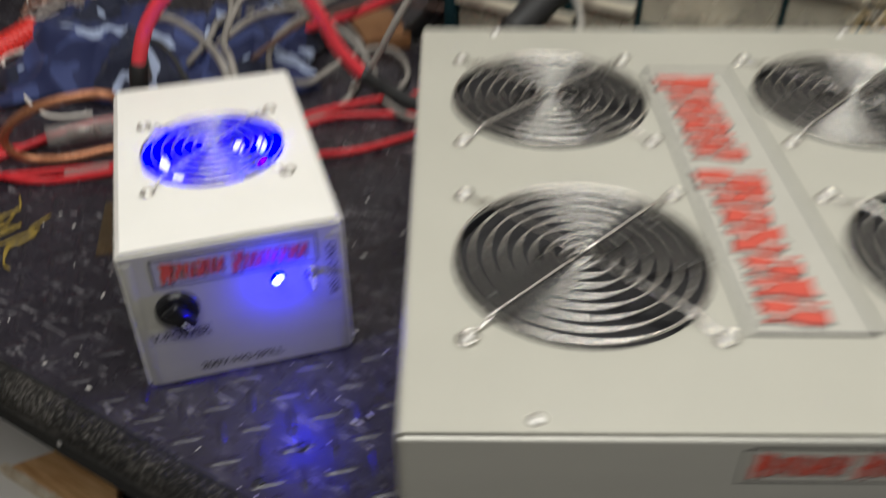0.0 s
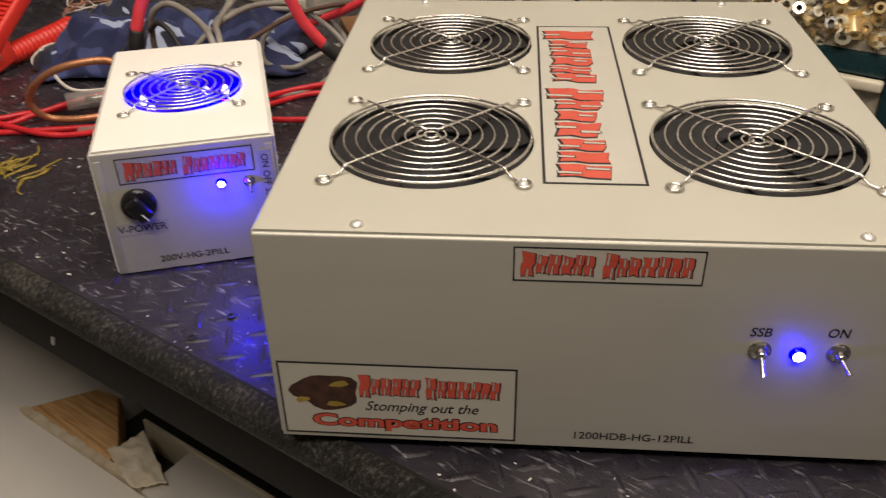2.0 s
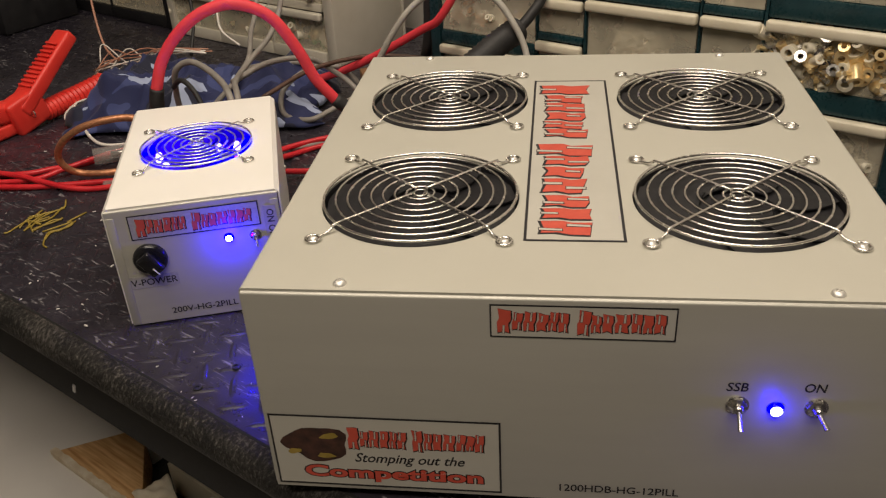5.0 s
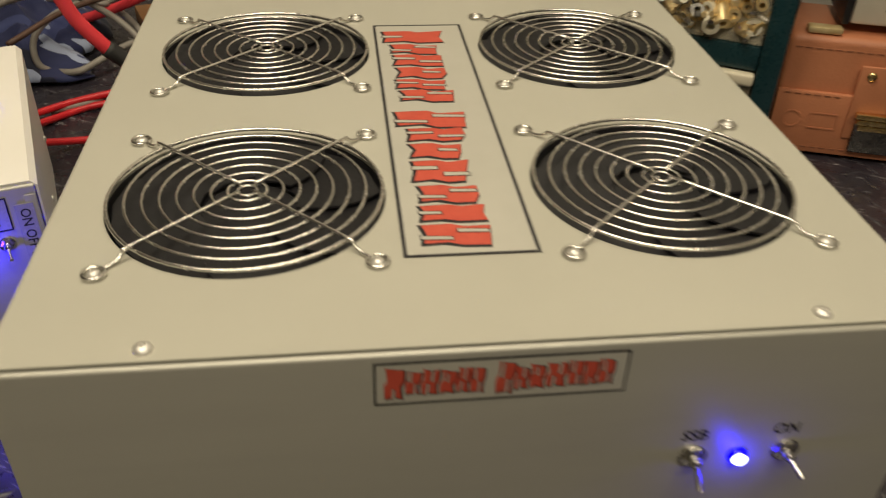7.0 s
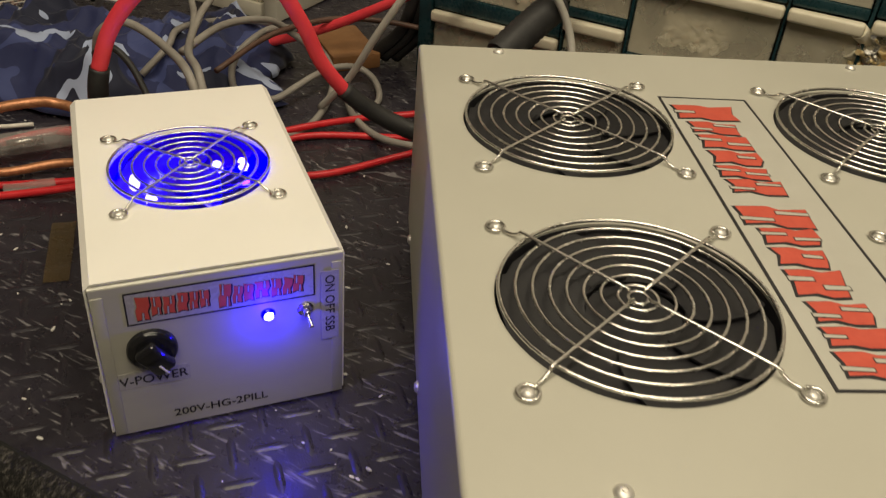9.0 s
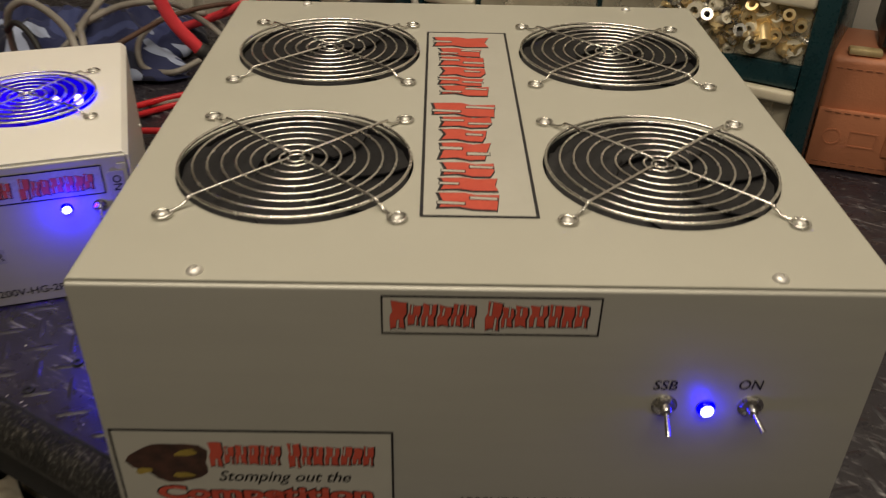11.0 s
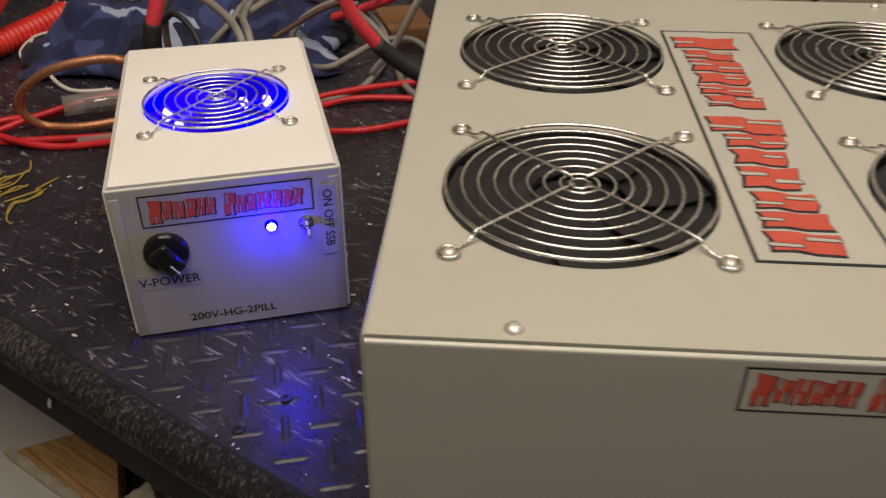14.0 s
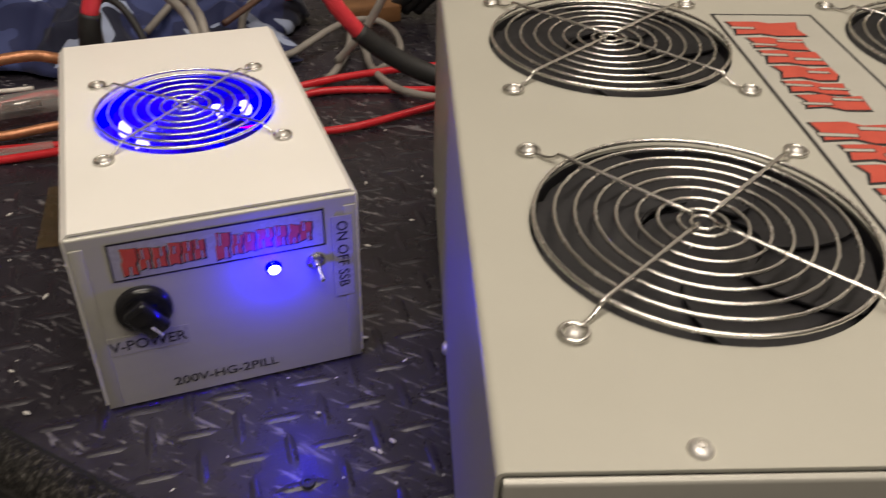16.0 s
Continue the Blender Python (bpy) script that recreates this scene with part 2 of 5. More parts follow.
def make_speckle():
    m, nt, b, ln = material("speckled_edge_trim")
    n = noise_node(nt, 420, 6, 0.86, stretch=(1.0, 0.6, 0.6))
    big = noise_node(nt, 12)
    fac = nt.nodes.new("ShaderNodeMath")
    fac.operation = "MULTIPLY_ADD"
    ln.new(big.outputs["Fac"], fac.inputs[0])
    fac.inputs[1].default_value = 0.25
    ln.new(n.outputs["Fac"], fac.inputs[2])
    ln.new(ramp(nt, fac.outputs[0], [(0.55, (0.004, 0.004, 0.004)), (0.635, (0.012, 0.011, 0.010)), (0.70, (0.060, 0.054, 0.047)), (0.79, (0.145, 0.134, 0.120)), (0.87, (0.36, 0.35, 0.33))]).outputs["Color"], b.inputs["Base Color"])
    b.inputs["Roughness"].default_value = 0.6
    b.inputs["Specular IOR Level"].default_value = 0.3
    bump(nt, b, n.outputs["Fac"], 0.7, 0.002)
    return m


def make_clear(name, tint, see, rough):
    m, nt, b, ln = material(name)
    b.inputs["Base Color"].default_value = (*tint, 1)
    b.inputs["Roughness"].default_value = rough
    tr = nt.nodes.new("ShaderNodeBsdfTransparent")
    mx = nt.nodes.new("ShaderNodeMixShader")
    n = noise_node(nt, 35, 3)
    mr = nt.nodes.new("ShaderNodeMapRange")
    mr.inputs["To Min"].default_value, mr.inputs["To Max"].default_value = see - 0.12, see + 0.12
    ln.new(n.outputs["Fac"], mr.inputs["Value"])
    ln.new(mr.outputs[0], mx.inputs["Fac"])
    ln.new(b.outputs[0], mx.inputs[1])
    ln.new(tr.outputs[0], mx.inputs[2])
    ln.new(mx.outputs[0], nt.nodes["Material Output"].inputs["Surface"])
    return m


def make_glow(name, colour, strength):
    m, nt, b, ln = material(name)
    b.inputs["Base Color"].default_value = (*colour, 1)
    b.inputs["Emission Color"].default_value = (*colour, 1)
    b.inputs["Emission Strength"].default_value = strength
    b.inputs["Roughness"].default_value = 0.2
    return m


def make_blue_acrylic():
    m, nt, b, ln = material("blue_lit_acrylic")
    n = noise_node(nt, 45, 3)
    ln.new(ramp(nt, n.outputs["Fac"], [(0.3, (0.030, 0.002, 0.78)), (0.7, (0.055, 0.004, 0.95))]).outputs["Color"], b.inputs["Base Color"])
    b.inputs["Roughness"].default_value = 0.12
    b.inputs["Transmission Weight"].default_value = 0.25
    b.inputs["Subsurface Weight"].default_value = 0.0
    return m


M_LEATHER, M_CAMO, M_SPECKLE = make_leather(), make_camo(), make_speckle()
M_PLATE = make_tread("tread_plate", (0.0125, 0.0107, 0.0160), (0.037, 0.0325, 0.045))
M_LUG = make_tread("tread_lug", (0.0125, 0.0107, 0.0160), (0.040, 0.035, 0.047))
M_CLEAR = make_clear("clear_drawer_plastic", (0.95, 0.88, 0.69), 0.70, 0.20)
M_FILM = make_clear("clear_vinyl", (0.5, 0.47, 0.45), 0.62, 0.12)
M_TAPE = make_clear("yellowed_tape", (0.16, 0.11, 0.045), 0.74, 0.2)
M_LED = make_glow("lit_blue_led", (0.003, 0.0008, 1.0), 6.0)
M_LEDCORE = make_glow("led_core", (0.75, 0.80, 1.0), 5.0)
M_FANLED = make_glow("lit_fan_led", (0.10, 0.08, 1.0), 20.0)
M_ACRYLIC = make_blue_acrylic()

# ---- mesh helpers ----


def mesh_of(name, bm, mat, smooth=None):
    me = bpy.data.meshes.new(name)
    bm.normal_update()
    bm.to_mesh(me)
    bm.free()
    me.materials.append(mat)
    if smooth is not None:
        me.polygons.foreach_set("use_smooth", [True] * len(me.polygons))
        if smooth < 180:
            me.set_sharp_from_angle(angle=radians(smooth))
    return me


def part(name, bm, mat, parent, label="", m=None, smooth=30):
    """One mesh object under a thing or a part; bm may be a bmesh or a mesh that is shared."""
    me = mesh_of(name, bm, mat, smooth) if isinstance(bm, bmesh.types.BMesh) else bm
    ob = new(name, me)
    ob.parent = parent
    if m is not None:
        ob.matrix_basis = m
    if label:
        tagged(ob, label)
    return ob


def thing(name, label, category, m=None, group="", kind=""):
    ob = new(name)
    ob.empty_display_size = 0.02
    if m is not None:
        ob.matrix_basis = m
    return tagged(ob, label, category, group, kind)


def solo(name, bm, mat, label, category, m=None, group="", kind="", smooth=30):
    ob = new(name, mesh_of(name, bm, mat, smooth))
    if m is not None:
        ob.matrix_basis = m
    return tagged(ob, label, category, group, kind)


def box(x0, x1, y0, y1, z0, z1, bevel=0.0, seg=2, bm=None):
    own = bmesh.new()
    bmesh.ops.create_cube(own, size=1.0, matrix=Matrix.Translation(((x0 + x1) / 2, (y0 + y1) / 2, (z0 + z1) / 2)) @ Matrix.Diagonal((x1 - x0, y1 - y0, z1 - z0, 1)))
    if bevel:
        bmesh.ops.bevel(own, geom=own.edges[:], offset=bevel, segments=seg, affect="EDGES", profile=0.5)
    return own if bm is None else join(bm, own)


def join(bm, other):
    me = bpy.data.meshes.new("tmp")
    other.to_mesh(me)
    other.free()
    bm.from_mesh(me)
    bpy.data.meshes.remove(me)
    return bm


def lathe(profile, seg=32, m=None):
    """Turns (radius, height) pairs round z."""
    bm = bmesh.new()
    rings = []
    for r, z in profile:
        if r < 1e-6:
            rings.append([bm.verts.new((0, 0, z))])
        else:
            rings.append([bm.verts.new((r * math.cos(2 * math.pi * i / seg), r * math.sin(2 * math.pi * i / seg), z)) for i in range(seg)])
    for a, b in zip(rings, rings[1:]):
        for i in range(seg):
            j = (i + 1) % seg
            if len(a) == 1 and len(b) == 1:
                continue
            if len(a) == 1:
                bm.faces.new((a[0], b[j], b[i])[::-1])
            elif len(b) == 1:
                bm.faces.new((a[i], a[j], b[0]))
            else:
                bm.faces.new((a[i], a[j], b[j], b[i]))
    if m is not None:
        bm.transform(m)
    return bm


def smooth_path(points, step=6):
    pts = [Vector(p) for p in points]
    pts = [2 * pts[0] - pts[1]] + pts + [2 * pts[-1] - pts[-2]]
    out = []
    for a, b, c, d in zip(pts, pts[1:], pts[2:], pts[3:]):
        for i in range(step):
            t = i / step
            out.append(0.5 * (2 * b + (c - a) * t + (2 * a - 5 * b + 4 * c - d) * t * t + (3 * b - a - 3 * c + d) * t ** 3))
    out.append(pts[-2])
    return out


def tube(points, radius, sides=10, step=6, bm=None, closed=False, ribs=0.0):
    """A round bar along a smooth path; ribs lets its radius swell every other ring."""
    bm = bm or bmesh.new()
    path = [Vector(p) for p in points] if step == 0 else smooth_path(points, step)
    n = len(path)
    up, rings = Vector((0.13, 0.21, 0.97)), []
    for i, p in enumerate(path):
        if closed:
            d = (path[(i + 1) % n] - path[i - 1]).normalized()
        else:
            d = (path[min(i + 1, n - 1)] - path[max(i - 1, 0)]).normalized()
        side = d.cross(up)
        if side.length < 1e-3:
            side = d.cross(Vector((1, 0, 0)))
        side.normalize()
        up = side.cross(d).normalized()
        r = (radius(i / (n - 1)) if callable(radius) else radius) * (1 + ribs * (i % 2))
        rings.append([bm.verts.new(p + r * (math.cos(2 * math.pi * k / sides) * side + math.sin(2 * math.pi * k / sides) * up)) for k in range(sides)])
    for i in range(n if closed else n - 1):
        a, b = rings[i], rings[(i + 1) % n]
        for k in range(sides):
            bm.faces.new((a[k], a[(k + 1) % sides], b[(k + 1) % sides], b[k]))
    if not closed:
        bm.faces.new(rings[0][::-1])
        bm.faces.new(rings[-1])
    bmesh.ops.recalc_face_normals(bm, faces=bm.faces[:])
    return bm


def hoop(radius, wire, seg=56, sides=8):
    return tube([(radius * math.cos(2 * math.pi * i / seg), radius * math.sin(2 * math.pi * i / seg), 0) for i in range(seg)], wire, sides, 0, closed=True)


def prism(outline, z0, z1, bm=None):
    """A flat outline, x and y, given thickness."""
    bm = bm or bmesh.new()
    lo = [bm.verts.new((x, y, z0)) for x, y in outline]
    hi = [bm.verts.new((x, y, z1)) for x, y in outline]
    bm.faces.new(hi)
    bm.faces.new(lo[::-1])
    n = len(outline)
    for i in range(n):
        bm.faces.new((lo[i], lo[(i + 1) % n], hi[(i + 1) % n], hi[i]))
    bmesh.ops.recalc_face_normals(bm, faces=bm.faces[:])
    return bm


def lettering(body, width, height, mat, parent, m, shear=0.0, weight=0.0, thick=0.00015, name="lettering"):
    """Words as a thin raised mesh, fitted into width by height, their lower left corner at m."""
    cu = bpy.data.curves.new("words", "FONT")
    cu.body, cu.size, cu.shear, cu.offset, cu.resolution_u = body, 1.0, shear, weight, 3
    tmp = new("words", cu)
    me = bpy.data.meshes.new_from_object(tmp.evaluated_get(bpy.context.evaluated_depsgraph_get()))
    bpy.data.objects.remove(tmp)
    bpy.data.curves.remove(cu)
    co = np.empty(len(me.vertices) * 3)
    me.vertices.foreach_get("co", co)
    co = co.reshape(-1, 3)
    lo, hi = co.min(0), co.max(0)
    co[:, 0] = (co[:, 0] - lo[0]) * width / (hi[0] - lo[0])
    co[:, 1] = (co[:, 1] - lo[1]) * height / (hi[1] - lo[1])
    co[:, 2] = thick
    me.vertices.foreach_set("co", co.ravel())
    bm = bmesh.new()
    bm.from_mesh(me)
    bpy.data.meshes.remove(me)
    return part(name, bm, mat, parent, "", m, None)

# ---- the room: bench axes u (along the bench), v (towards the wall) ----
BENCH = Matrix.Rotation(radians(-30.5), 4, "Z")
FRONT = -0.105


def at_bench(u, v, z=0.0, turn=0.0):
    return BENCH @ Matrix.Translation((u, v, z)) @ Matrix.Rotation(radians(turn), 4, "Z")


solo("floor", box(-3.2, 3.0, -3.0, 0.75, -1.0, -0.92), M_FLOOR, "grey painted floor under the bench", "floor", BENCH, kind="structure")
# the ceiling is unseen, added to send lamp light back down
solo("ceiling", box(-3.2, 3.0, -3.0, 0.75, 1.5, 1.58), M_CEILING, "unseen pale ceiling added to close the room and bounce light", "ceiling", BENCH, kind="structure")
solo("wall_north", box(-3.2, 3.0, 0.66, 0.75, -0.92, 1.5), M_WALL, "grey painted wall behind the bench", "wall", BENCH, kind="structure")
# three unseen walls, added to close the room and bounce light as fill
solo("bounce_wall_south", box(-3.2, 3.0, -3.0, -2.9, -0.92, 1.5), M_WALL, "unseen grey wall added to close the room and bounce light", "wall", BENCH, kind="structure")
solo("bounce_wall_west", box(-3.2, -3.1, -2.9, 0.66, -0.92, 1.5), M_WALL, "unseen grey wall added to close the room and bounce light", "wall", BENCH, kind="structure")
solo("bounce_wall_east", box(2.9, 3.0, -2.9, 0.66, -0.92, 1.5), M_WALL, "unseen grey wall added to close the room and bounce light", "wall", BENCH, kind="structure")

# workbench: tread plate top, speckled rolled edge, black apron
bench = thing("workbench", "workbench topped with worn black tread plate and a speckled rolled edge", "workbench", BENCH)
part("top_plate", box(-2.0, 1.6, FRONT - 0.0012, 0.655, -0.022, 0.0), M_PLATE, bench, "worn black tread plate")


def roll_arc(d, r=1.0):
    a = radians(d)
    return (FRONT - 0.0050 - 0.0142 * r * math.sin(a), -0.0135 + 0.0150 * r * math.cos(a))


def edge_strip(prof):
    """A closed cross-section drawn along the bench's front, slightly uneven."""
    bm = bmesh.new()
    cols = []
    for i in range(91):
        u = -2.0 + 3.6 * i / 90
        cols.append([bm.verts.new((u, v, z + 0.0006 * noise.noise((u * 9, v * 30, z * 30)))) for v, z in prof])
    for a, b in zip(cols, cols[1:]):
        for k in range(len(prof)):
            j = (k + 1) % len(prof)
            bm.faces.new((a[k], a[j], b[j], b[k]))
    bm.faces.new(cols[0])
    bm.faces.new(cols[-1][::-1])
    bmesh.ops.recalc_face_normals(bm, faces=bm.faces[:])
    return bm


rolled = [(FRONT + 0.004, -0.0225), (FRONT + 0.003, -0.006), (FRONT - 0.0030, -0.005)] + [roll_arc(d) for d in (-6, 2, 12, 25, 40, 55, 70, 85, 100, 115, 130, 150, 170)] + [(FRONT + 0.004, -0.030)]
part("edge_trim", edge_strip(rolled), M_SPECKLE, bench, "speckled black rolled edge trim", smooth=50)
part("apron", box(-1.98, 1.58, FRONT + 0.018, FRONT + 0.036, -0.122, -0.0225, 0.002), M_APRON, bench, "black apron board")
# matt black strip paints the dark of the gap between plate and trim
part("edge_seam", box(-2.0, 1.6, FRONT - 0.0040, FRONT - 0.0006, -0.004, 0.0004, 0.0003), M_APRON, bench, "matt black strip standing in for the shaded gap behind the trim")
for u in (-1.9, 1.5):
    for v in (FRONT + 0.10, 0.58):
        part("leg", box(u - 0.035, u + 0.035, v - 0.035, v + 0.035, -0.92, -0.0225, 0.003), M_BLACK, bench)

# under the bench: a grey cart top, a pine batten with a raw edge, a second board
UNDER = Matrix.Translation((0.006, 0.056, -0.052)) @ Matrix.Scale(1.14, 4) @ BENCH @ Matrix.Translation((0.021, -0.0108, 0.02))
cart = thing("storage_cart", "grey painted storage cart pushed under the bench", "cart", UNDER)
top = prism([(-1.5, -0.27), (0.02, -0.27), (0.02, -0.0585), (-0.6365, -0.0585), (-0.5985, 0.0115), (-0.5670, 0.0165), (-0.5670, 0.065), (-1.5, 0.065)], -0.345, -0.309)
bmesh.ops.bevel(top, geom=top.edges[:], offset=0.0012, segments=2, affect="EDGES", profile=0.5)
part("cart_top", top, M_GREYBOARD, cart)
# black sheet puts the shade inside the top's gap into colour
part("gap_shade", box(-1.48, 0.0, -0.25, 0.06, -0.349, -0.3455), M_RUBBER, cart, "black sheet standing in for the shade in the cart top's gap")
part("cart_body", box(-1.48, 0.0, -0.25, 0.06, -0.7810, -0.3495, 0.002), M_GREYBOARD, cart)
batten = thing("pine_batten", "short pine batten with a ragged raw front edge", "wood offcut", UNDER)
block = prism([(-0.6335, -0.0505), (-0.5960, 0.0095), (-0.5665, 0.0150), (-0.4960, -0.0390), (-0.4960, -0.0505)], -0.3455, -0.304)
bmesh.ops.bevel(block, geom=block.edges[:], offset=0.0012, segments=2, affect="EDGES", profile=0.5)
part("block", block, M_PINE, batten)
rng = random.Random(21)
rag_line = [(-0.640 + 0.200 * i / 40, -0.0512 + 0.0022 * (rng.random() - 0.3)) for i in range(41)]
raw = prism([(-0.640, -0.0580), (-0.440, -0.0575)] + rag_line[::-1], -0.3455, -0.3025)
part("raw_edge", raw, M_PALEWOOD, batten, "ragged pale raw edge", None, None)
rag = bmesh.new()
corners = [Vector(p) for p in ((-0.500, -0.047, 0), (-0.4915, -0.008, 0), (-0.418, -0.040, 0), (-0.440, -0.064, 0))]
rows = []
for j in range(25):
    line = []
    for i in range(25):
        a, b = i / 24, j / 24
        p = (corners[0] * (1 - a) + corners[3] * a) * (1 - b) + (corners[1] * (1 - a) + corners[2] * a) * b
        edge = 0.0025 * noise.noise((a * 5, b * 5, 2.0))
        fold = 1 - abs(noise.noise((p.x * 45, p.y * 60, 1.3)))
        line.append(rag.verts.new((p.x + edge, p.y - edge, -0.3005 + 0.0045 * fold ** 2 + 0.0012 * noise.noise((p.x * 160, p.y * 160, 0.0)))))
    rows.append(line)
for r0, r1 in zip(rows, rows[1:]):
    for i in range(24):
        rag.faces.new((r0[i], r0[i + 1], r1[i + 1], r1[i]))
bmesh.ops.recalc_face_normals(rag, faces=rag.faces[:])
cream = solo("rag", rag, M_RAG, "crumpled cream rag beside the batten", "rag", UNDER, smooth=180)
mod = cream.modifiers.new("cloth", "SOLIDIFY")
mod.thickness = 0.002
shelf = thing("shelf_board", "grey shelf board with a pale edge strip", "board", UNDER)
part("board", box(-0.438, -0.10, -0.0570, 0.004, -0.345, -0.306, 0.001), M_GREYBOARD, shelf)
part("edge_strip", box(-0.512, -0.10, 0.0045, 0.0085, -0.345, -0.302, 0.0008), M_LIP, shelf, "pale edge strip")

# ---- amplifiers ----


def sheet_with_holes(x0, x1, y0, y1, z, fans, hole):
    """A flat sheet with a round opening for each fan."""
    bm = bmesh.new()
    h = hole + 0.004
    xs = sorted({x0, x1, *[f[0] - h for f in fans], *[f[0] + h for f in fans]})
    ys = sorted({y0, y1, *[f[1] - h for f in fans], *[f[1] + h for f in fans]})
    for a, b in zip(xs, xs[1:]):
        for c, d in zip(ys, ys[1:]):
            mid = ((a + b) / 2, (c + d) / 2)
            if any(abs(mid[0] - f[0]) < h and abs(mid[1] - f[1]) < h for f in fans):
                continue
            bm.faces.new([bm.verts.new((x, y, z)) for x, y in ((a, c), (b, c), (b, d), (a, d))])
    seg = 64
    for fx, fy in fans:
        inner, outer = [], []
        for i in range(seg):
            a = 2 * math.pi * (i + 0.0) / seg + math.pi / 4
            c, s = math.cos(a), math.sin(a)
            k = h / max(abs(c), abs(s))
            inner.append(bm.verts.new((fx + hole * c, fy + hole * s, z)))
            outer.append(bm.verts.new((fx + k * c, fy + k * s, z)))
        for i in range(seg):
            j = (i + 1) % seg
            bm.faces.new((inner[i], outer[i], outer[j], inner[j]))
    bmesh.ops.remove_doubles(bm, verts=bm.verts[:], dist=1e-5)
    return bm


def cover_mesh(W, D, H, front_gap, fans, hole, r=0.0022, foot=0.0, bends=6):
    """Folded lid: perforated top, rounded bends, two side flanges."""
    bm = sheet_with_holes(-W / 2 + r, W / 2 - r, front_gap, D, H, fans, hole)
    for side in (-1, 1):
        prof = [(W / 2 - r + r * math.sin(a), H - r + r * math.cos(a)) for a in [radians(90 * d / bends) for d in range(bends + 1)]] + [(W / 2, foot + 0.0015)]
        rows = [[bm.verts.new((side * x, y, z)) for x, z in prof] for y in (front_gap, D)]
        for k in range(len(prof) - 1):
            f = (rows[0][k], rows[0][k + 1], rows[1][k + 1], rows[1][k])
            bm.faces.new(f if side < 0 else f[::-1])
    bmesh.ops.remove_doubles(bm, verts=bm.verts[:], dist=1e-5)
    bmesh.ops.recalc_face_normals(bm, faces=bm.faces[:])
    return bm


def folded_panel(W, H, y, inward, foot=0.0, r=0.0016):
    """Front or rear panel with a rounded top lip and a lower inner flange; inward is +1 or -1."""
    prof = [(0, foot + 0.002), (0, H - r)]
    prof += [(r - r * math.cos(a), H - r + r * math.sin(a)) for a in [radians(d) for d in (22, 45, 68, 90)]]
    prof += [(0.0019, H), (0.0019, H - 0.006), (0.012, H - 0.006), (0.012, H - 0.0075), (0.0014, H - 0.0075), (0.0014, foot + 0.002)]
    bm = bmesh.new()
    a = [bm.verts.new((-W / 2, y + inward * p, z)) for p, z in prof]
    b = [bm.verts.new((W / 2, y + inward * p, z)) for p, z in prof]
    n = len(prof)
    for i in range(n):
        bm.faces.new((a[i], a[(i + 1) % n], b[(i + 1) % n], b[i]))
    bm.faces.new(a)
    bm.faces.new(b[::-1])
    bmesh.ops.recalc_face_normals(bm, faces=bm.faces[:])
    return bm


def screw_mesh(name="screw", r=0.0036):
    bm = lathe([(0, r * 0.62), (r * 0.22, r * 0.60), (r * 0.25, r * 0.40), (r * 0.34, r * 0.40), (r * 0.38, r * 0.60), (r * 0.7, r * 0.5), (r * 0.95, r * 0.22), (r, 0), (r, -0.0004)], 18)
    bmesh.ops.recalc_face_normals(bm, faces=bm.faces[:])
    return mesh_of(name, bm, M_SCREW, 60)


SCREW = screw_mesh()
SMALLSCREW = screw_mesh("screw", 0.0026)


def fan_guard(parent, cx, cy, z, pitch, outer, rings, wire, lift, first):
    """Wire finger guard: concentric rings, four spokes that step down to eyelets, and their screws."""
    seat = Matrix.Translation((cx, cy, z))
    guard = part("fan_guard", hoop(outer, wire), M_CHROME, parent, "chromed wire fan guard", seat @ Matrix.Translation((0, 0, lift)), 180)
    for i in range(rings):
        r = outer * (first + (1 - first) * i / rings)
        part("ring", hoop(r, wire * 0.92, 40 if r > 0.02 else 24), M_CHROME, guard, "", None, 180)
    part("ring", hoop(outer * first * 0.5, wire * 0.92, 20), M_CHROME, guard, "", None, 180)
    e = pitch / 2
    for k in range(4):
        a = radians(45 + 90 * k)
        d = Vector((math.cos(a), math.sin(a), 0))
        s = Vector((-d.y, d.x, 0))
        reach = e * math.sqrt(2)
        pts = [d * (outer * first * 0.5) + Vector((0, 0, 2 * wire)), d * (outer * 0.6) + Vector((0, 0, 2 * wire)), d * (outer + 0.0015) + Vector((0, 0, 2 * wire)), d * (outer + 0.004) + Vector((0, 0, 0.4 * wire)), d * (outer + 0.008) + Vector((0, 0, -lift + 1.6 * wire)), d * (reach - 0.0045) + Vector((0, 0, -lift + 1.2 * wire))]
        c = d * reach
        for q in range(11):
            b = radians(180 + 36 * q * 0.93)
            pts.append(c + 0.0041 * (math.cos(b) * d + math.sin(b) * s) + Vector((0, 0, -lift + wire * (1.1 + 0.05 * q))))
        part("spoke", tube(pts, wire, 8, 4), M_CHROME, guard, "", None, 180)
        part("screw", SMALLSCREW, None, guard, "", Matrix.Translation(c + Vector((0, 0, -lift + wire))))
    return guard


